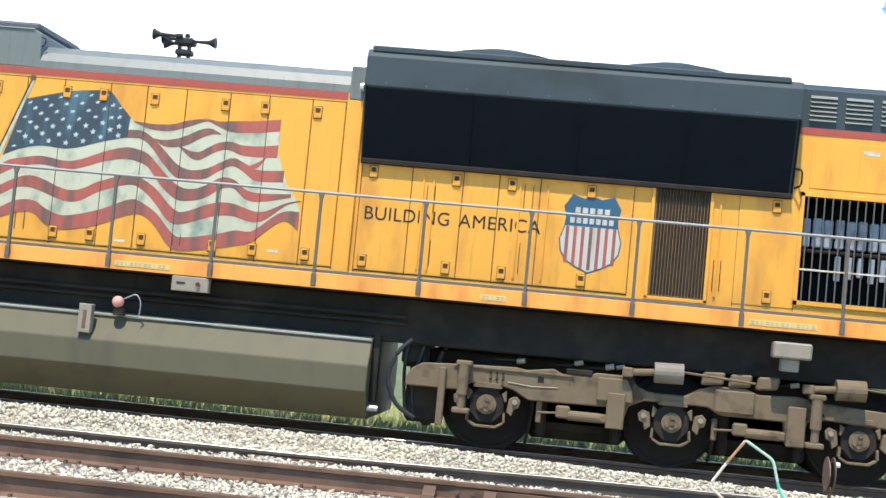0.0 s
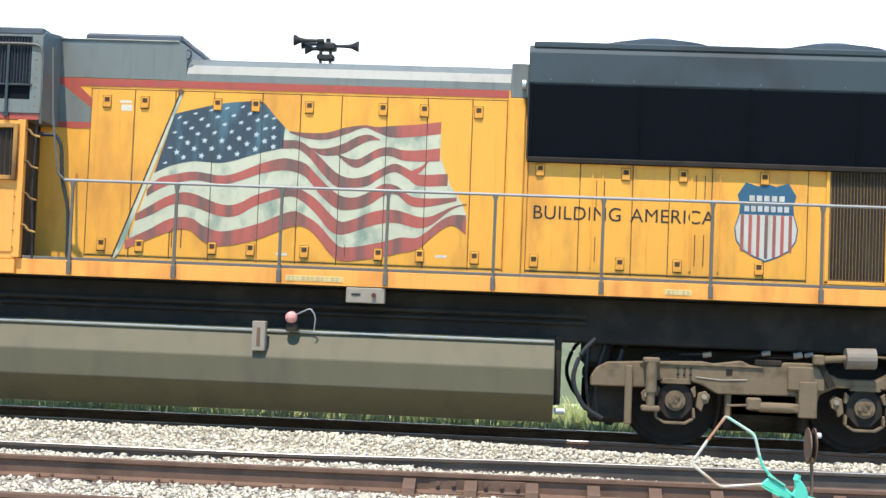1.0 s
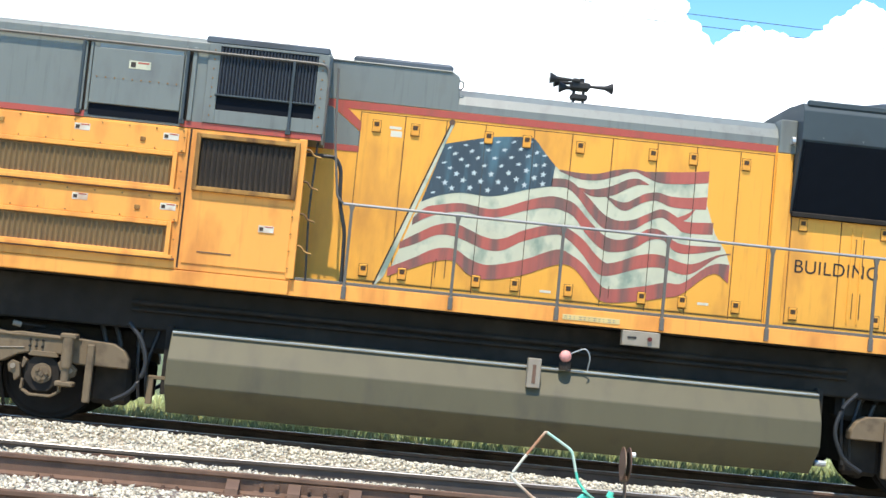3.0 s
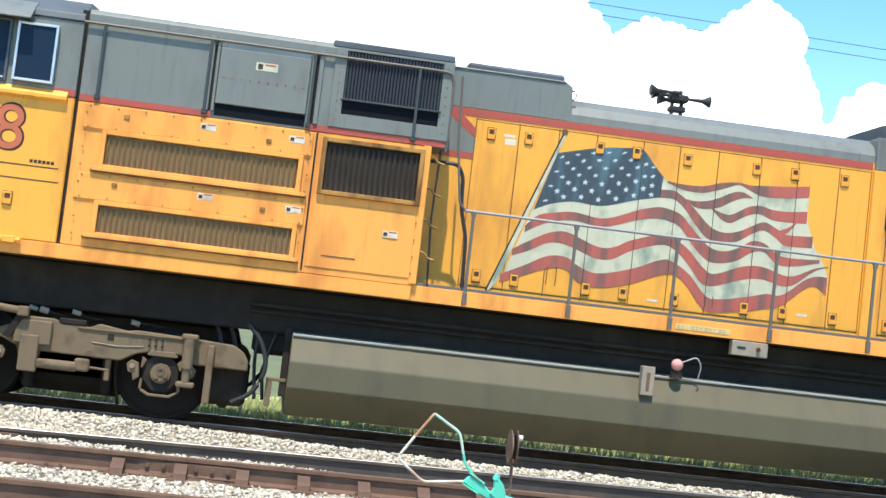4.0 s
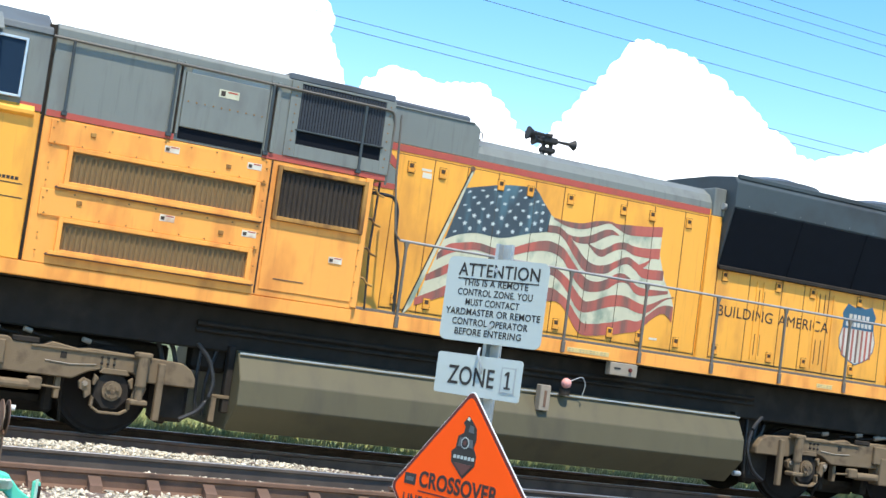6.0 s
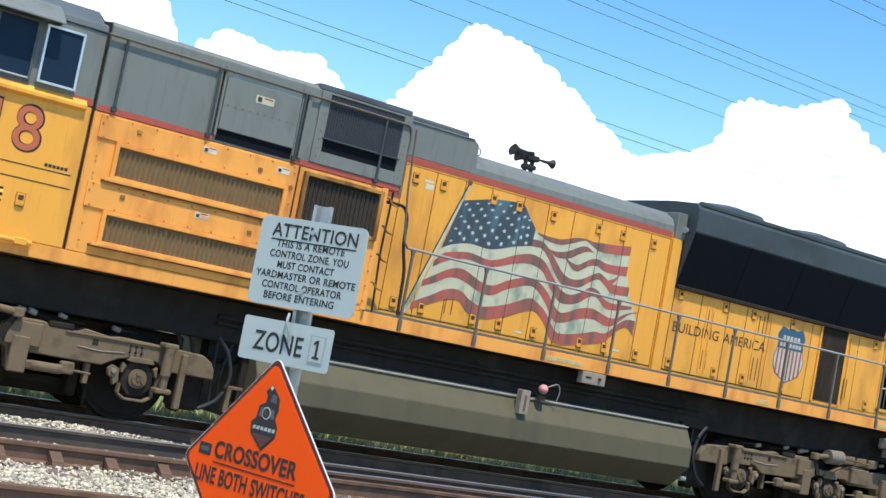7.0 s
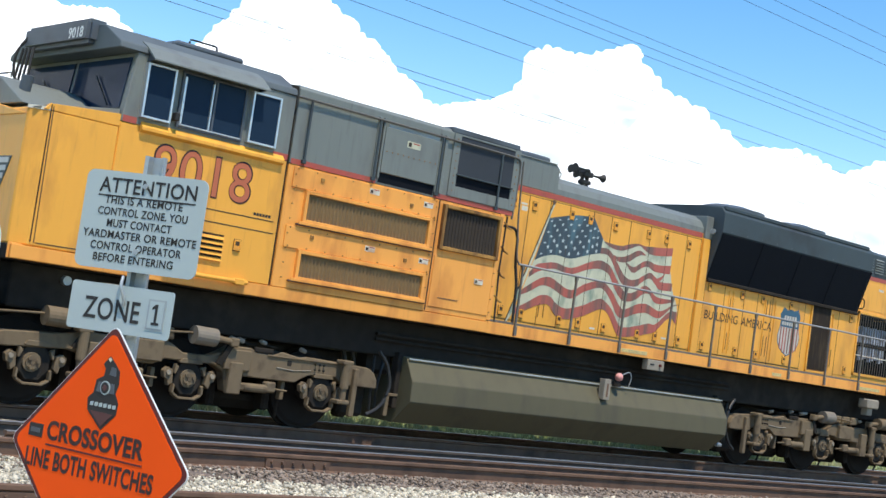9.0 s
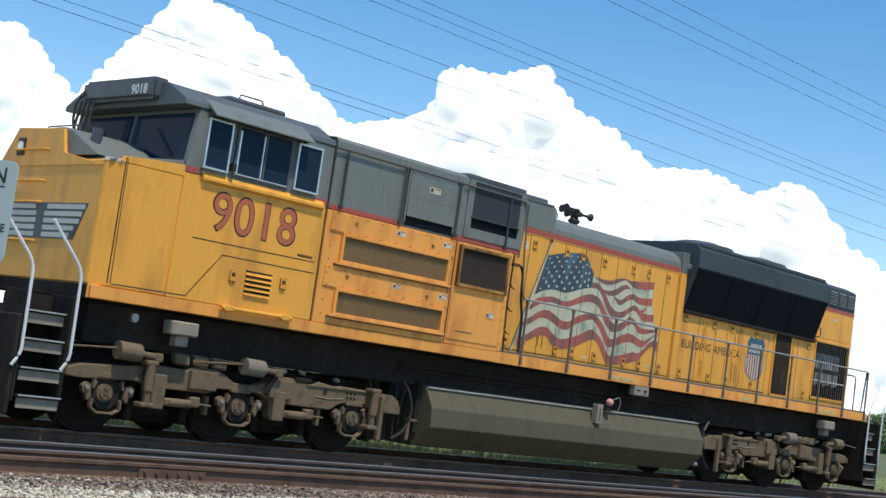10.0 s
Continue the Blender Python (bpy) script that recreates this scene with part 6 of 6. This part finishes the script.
def build_stand():
    g = ground_height(2.0, 10.4)
    st = thing("switch_stand", pose(2.0, 10.4, g), "mint green hand-thrown switch stand with a pale looped handle", "switch stand")
    def P(x, z, y=0.0):
        return (x - 2.0, y, z - g)
    part("base", add_box(bm_new(), -0.35, 0.36, -0.22, 0.22, -0.02, 0.06, 0.015), RUST, st)
    def prism(pts, y0, y1, bev=0.012):
        return add_prism(bm_new(), [(x - 2.0, z - g) for x, z in pts], "y", y0, y1, bev)
    # ribbed drum, sloping foot, lever, horn
    drum = part("housing", prism([(1.97, 0.165), (2.00, 0.178), (2.115, 0.150), (2.13, 0.06), (2.10, 0.03), (1.99, 0.04)], -0.06, 0.09, 0.014), MINT, st, "chipped mint green cast housing")
    for k in range(5):
        part("drum_rib", add_cyl(bm_new(), P(1.99 + 0.028 * k, 0.085, -0.085), P(1.99 + 0.028 * k, 0.10, -0.03), 0.034, 10), MINT_PALE, drum)
    part("foot", prism([(2.10, 0.125), (2.135, 0.118), (2.19, 0.055), (2.275, 0.0), (2.275, -0.06), (2.18, -0.055), (2.09, 0.02)], -0.05, 0.06, 0.01), MINT, st)
    lever = part("lever", prism([(1.654, 0.254), (1.705, 0.306), (1.814, 0.256), (1.870, 0.205), (1.965, 0.185), (1.985, 0.135), (1.94, 0.105), (1.772, 0.182)], -0.06, -0.02, 0.010), MINT, st, "mint green throw lever")
    part("lever_clamp", prism([(1.700, 0.318), (1.712, 0.326), (1.828, 0.262), (1.820, 0.244)], -0.075, -0.005, 0.004), MINT, lever)
    part("lever_clamp", prism([(1.648, 0.248), (1.660, 0.236), (1.780, 0.170), (1.786, 0.184)], -0.075, -0.005, 0.004), MINT, lever)
    part("horn", prism([(1.885, 0.300), (1.925, 0.308), (1.962, 0.262), (1.985, 0.205), (1.978, 0.150), (1.925, 0.14), (1.862, 0.188), (1.892, 0.235)], -0.09, -0.05, 0.008), MINT, lever)
    part("lever_knob", add_cyl(bm_new(), P(1.900, 0.296, -0.07), P(1.912, 0.338, -0.07), 0.027, 12, 0.022), MINT, lever)
    part("handle_loop", add_tube(bm_new(), bend([P(1.80, 0.262, -0.04), P(1.725, 0.314, -0.04), P(1.662, 0.386, -0.04), P(1.640, 0.46, -0.04)], 5, 0.04), 0.0105, 8), MINT, lever)
    part("handle_loop", add_tube(bm_new(), bend([P(1.640, 0.458, -0.04), P(1.599, 0.611, -0.04), P(1.400, 0.728, -0.04)], 5, 0.04), 0.0105, 8), MINT_PALE, lever, "looped bar with mint paint worn to cream")
    part("handle_loop", add_tube(bm_new(), bend([P(1.402, 0.7275, -0.04), P(1.387, 0.728, -0.04), P(1.262, 0.55, -0.04)], 5, 0.02), 0.0105, 8), HANDLE_RUST, lever, "rusty stretch of the looped bar")
    part("handle_loop", add_tube(bm_new(), bend([P(1.264, 0.553, -0.04), P(1.152, 0.380, -0.04), P(1.361, 0.222, -0.04), P(1.665, 0.256, -0.04)], 5, 0.04), 0.0105, 8), CREAM, lever, "cream worn looped handle bar")
    part("lock_post", add_box(bm_new(), P(2.285, 0)[0], P(2.335, 0)[0], -0.05, 0.02, P(0, -0.12)[2], P(0, 0.12)[2], 0.01), MINT, st)
    part("lock_pin", add_cyl(bm_new(), P(2.305, 0.0, -0.055), P(2.305, 0.135, -0.055), 0.012, 8), MINT_PALE, st)
    part("lock_slot", add_box(bm_new(), P(2.318, 0)[0], P(2.338, 0)[0], -0.058, -0.049, P(0, -0.05)[2], P(0, 0.09)[2]), BLACK, st)
    part("mast", add_cyl(bm_new(), P(2.040, 0.05, 0.05), P(2.030, 0.43, 0.05), 0.013, 10), RUST, st)
    tgt = part("target", add_cyl(bm_new(), P(1.995, 0.545, 0.05), P(2.003, 0.545, 0.05), 0.125, 24), RUST, st, "rusty round switch target seen nearly edge-on")
    part("target_disc", add_cyl(bm_new(), P(2.003, 0.545, 0.05), P(2.012, 0.545, 0.05), 0.10, 20), DULL, tgt)
    part("target_disc", add_cyl(bm_new(), P(2.04, 0.545, 0.05), P(2.048, 0.545, 0.05), 0.125, 24), RUST, tgt)
    part("target_disc", add_cyl(bm_new(), P(2.036, 0.545, 0.05), P(2.04, 0.545, 0.05), 0.09, 20), BLACK, tgt)
    part("target_hub", add_cyl(bm_new(), P(1.99, 0.43, 0.05), P(2.05, 0.43, 0.05), 0.022, 10), RUST, tgt)
    part("reflector", add_cyl(bm_new(), P(2.055, 0.618, 0.02), P(2.085, 0.618, 0.02), 0.020, 10), WHITE, tgt)
    # tangle of links, chain and weeds at the foot
    rl = random.Random(21)
    for k in range(26):
        x, z = rl.uniform(1.72, 2.02), rl.uniform(-0.08, 0.10)
        z = min(z, 0.13 - 0.5 * abs(x - 1.84))
        r, a0 = rl.uniform(0.025, 0.055), rl.uniform(0, 6.28)
        pts = [P(x + r * math.cos(a0 + 0.6 * q), z + r * math.sin(a0 + 0.6 * q), -0.10 + 0.012 * q * rl.choice((-1, 1))) for q in range(rl.choice((4, 6, 8)))]
        part("link", add_tube(bm_new(), pts, rl.uniform(0.007, 0.014), 6), (BLACK, RUBBER, BLACK, MINT_PALE, DULL, MINT, BLACK, CREAM)[k % 8], st)
    for k in range(4):
        x, z = 1.78 + 0.075 * k, (0.04, 0.06, 0.02, -0.03)[k]
        part("crank", prism([(x - 0.03, z - 0.07), (x + 0.02, z - 0.06), (x + 0.035, z + 0.03), (x, z + 0.05), (x - 0.025, z)], -0.07 + 0.02 * k, 0.0 + 0.02 * k, 0.008), BLACK if k != 1 else DULL, st)
    part("bolt_head", add_cyl(bm_new(), P(2.04, -0.05, -0.13), P(2.06, -0.04, -0.08), 0.035, 8), CREAM, st)
    part("bolt_head", add_cyl(bm_new(), P(1.76, -0.04, -0.12), P(1.75, -0.02, -0.08), 0.03, 8), MINT_PALE, st)
    part("connecting_rod", add_tube(bm_new(), [P(2.05, -0.10, 0.1), (0.05, 2.0, 0.03)], 0.02, 8), RUST, st)


build_stand()


# ---- sky and distance ----
RIDGE = [(-40, 22), (-20, 21), (0, 19), (3.5, 17), (4.6, 15.0), (6, 16.5), (10, 16), (11.3, 14.2), (12.6, 12.7), (14.2, 13.7), (16.5, 13.2), (18.5, 14.8), (19.8, 14.2), (20.4, 12.2), (20.9, 10.4), (21.8, 9.6),
         (22.3, 11.0), (23.4, 11.8), (25, 11.3), (27, 11.5), (28.5, 10.0), (29.6, 8.9), (30.8, 10.5), (33.3, 14.1), (35.0, 13.7), (36.5, 12.9), (38.2, 11.6), (40.4, 9.8), (42.5, 10.3),
         (44.3, 11.0), (44.8, 12.9), (46.8, 12.7), (48.4, 13.4), (49.8, 11.7), (51.3, 11.2), (53.1, 9.7), (55.5, 9.9), (57.5, 9.0), (59, 9.8), (60, 9.2), (61.1, 7.7), (63, 6.5), (70, 6), (95, 6)]


def build_clouds():
    """A bank of heaped clouds far to the north, made of many rounded tufts."""
    rnd = random.Random(7)
    ico = bmesh.new()
    bmesh.ops.create_icosphere(ico, subdivisions=2, radius=1.0)
    base = np.array([v.co for v in ico.verts])
    tris = np.array([[v.index for v in f.verts] for f in ico.faces])
    ico.free()
    az_k, el_k = [a for a, _ in RIDGE], [e for _, e in RIDGE]
    vs, fs, count = [], [], 0
    dist = 2600.0

    def tuft(az, el, r, d):
        nonlocal count
        c = np.array((math.sin(radians(az)) * d, math.cos(radians(az)) * d, math.tan(radians(el)) * d))
        j = np.array([1 + 0.22 * noise.noise(Vector(b) * 1.9 + Vector((az, el, d * 0.01))) + 0.1 * noise.noise(Vector(b) * 4.5 + Vector((el, az, 3))) for b in base])
        vs.append(base * j[:, None] * r + c)
        fs.append(tris + count)
        count += len(base)

    az = -42.0
    while az < 96:
        top = float(np.interp(az, az_k, el_k))
        for row in range(14):
            r_deg = 0.28 + 0.16 * row + 0.22 * rnd.random()
            el = top - r_deg * 0.95 - row * row * 0.11 - (0.0 if row == 0 else rnd.random() * 0.3)
            if el > -0.5:
                tuft(az + rnd.uniform(-0.3, 0.3), el, r_deg / 57.3 * dist * 1.05, dist + rnd.uniform(-60, 90) + row * -14)
        for k in range(4):
            r_deg = rnd.uniform(0.10, 0.24)
            tuft(az + rnd.uniform(-0.2, 0.2), top - r_deg * 0.8 + rnd.uniform(-0.25, 0.06), r_deg / 57.3 * dist, dist + rnd.uniform(-60, 60))
        az += 0.36
    me = bpy.data.meshes.new("cloud_bank")
    me.from_pydata(np.concatenate(vs).tolist(), [], np.concatenate(fs).tolist())
    me.materials.append(CLOUD)
    for p in me.polygons:
        p.use_smooth = True
    tagged(new("cloud_bank", me), "bank of bright white cumulus clouds in a blue sky", "clouds", kind="stuff")


build_clouds()
def build_wires():
    for k, (ratio, d) in enumerate(((0.248, 46), (0.256, 46.5), (0.300, 47), (0.318, 47), (0.352, 47), (0.362, 47.5), (0.372, 48), (0.458, 42), (0.474, 42.5), (0.494, 43))):
        pts = []
        for i in range(61):
            x = -220 + i * 10
            sag = 0.9 * (((x + 20) % 160) / 80 - 1) ** 2
            pts.append((x, d, 1.35 + ratio * d + sag - 0.4))
        ob = new("power_line", mesh_of(add_tube(bm_new(), pts, 0.012, 5), "power_line", INK))
        tagged(ob, "thin dark overhead power line across the sky", "power line", "overhead power lines")


build_wires()


def build_woods():
    """Far woods: trunks and many small leaf clumps."""
    g = np.random.default_rng(21)
    cs, ss = [], []
    for i in range(120):
        az, dd = math.radians(g.uniform(53.5, 86)), g.uniform(190, 330)
        x, y = math.sin(az) * dd, math.cos(az) * dd + 18
        h = g.uniform(3.2, 6.5)
        n = 420
        a, r, t = g.uniform(0, math.tau, n), np.sqrt(g.uniform(0, 1, n)) * h * 0.42, g.uniform(0.02, 1, n)
        w = np.sin(np.pi * np.clip(t * 0.85 + 0.12, 0, 1)) ** 0.7
        cs.append(np.stack([x + np.cos(a) * r * w * g.uniform(0.8, 1.2), y + np.sin(a) * r * w, -0.4 + t * h], 1))
        ss.append(np.repeat(g.uniform(0.14, 0.36, (n, 1)), 3, 1) * (0.6 + h / 14))
    p, sz = np.concatenate(cs), np.concatenate(ss)
    scatter("far_woods", len(p), lambda gg, n: p, lambda gg, n: sz, OCTA, LEAF, "far line of dark green trees beyond the grass", "trees", 22)


build_woods()


# ---- motion of the train ----
def rolled(t):
    return float(np.interp(t, [r[0] for r in ROLL], [r[1] for r in ROLL]))


def motions():
    walk(loco, [(t, pose(x, LOCO_Y, 0)) for t, x in ROLL])
    for w, x, y, z, r in SPINNING:
        rows = []
        for i in range(41):
            t = i * 0.25
            rows.append((t, pose(x, y, z) @ Matrix.Rotation(rolled(t) / r, 4, "Y")))
        walk(w, rows)


motions()
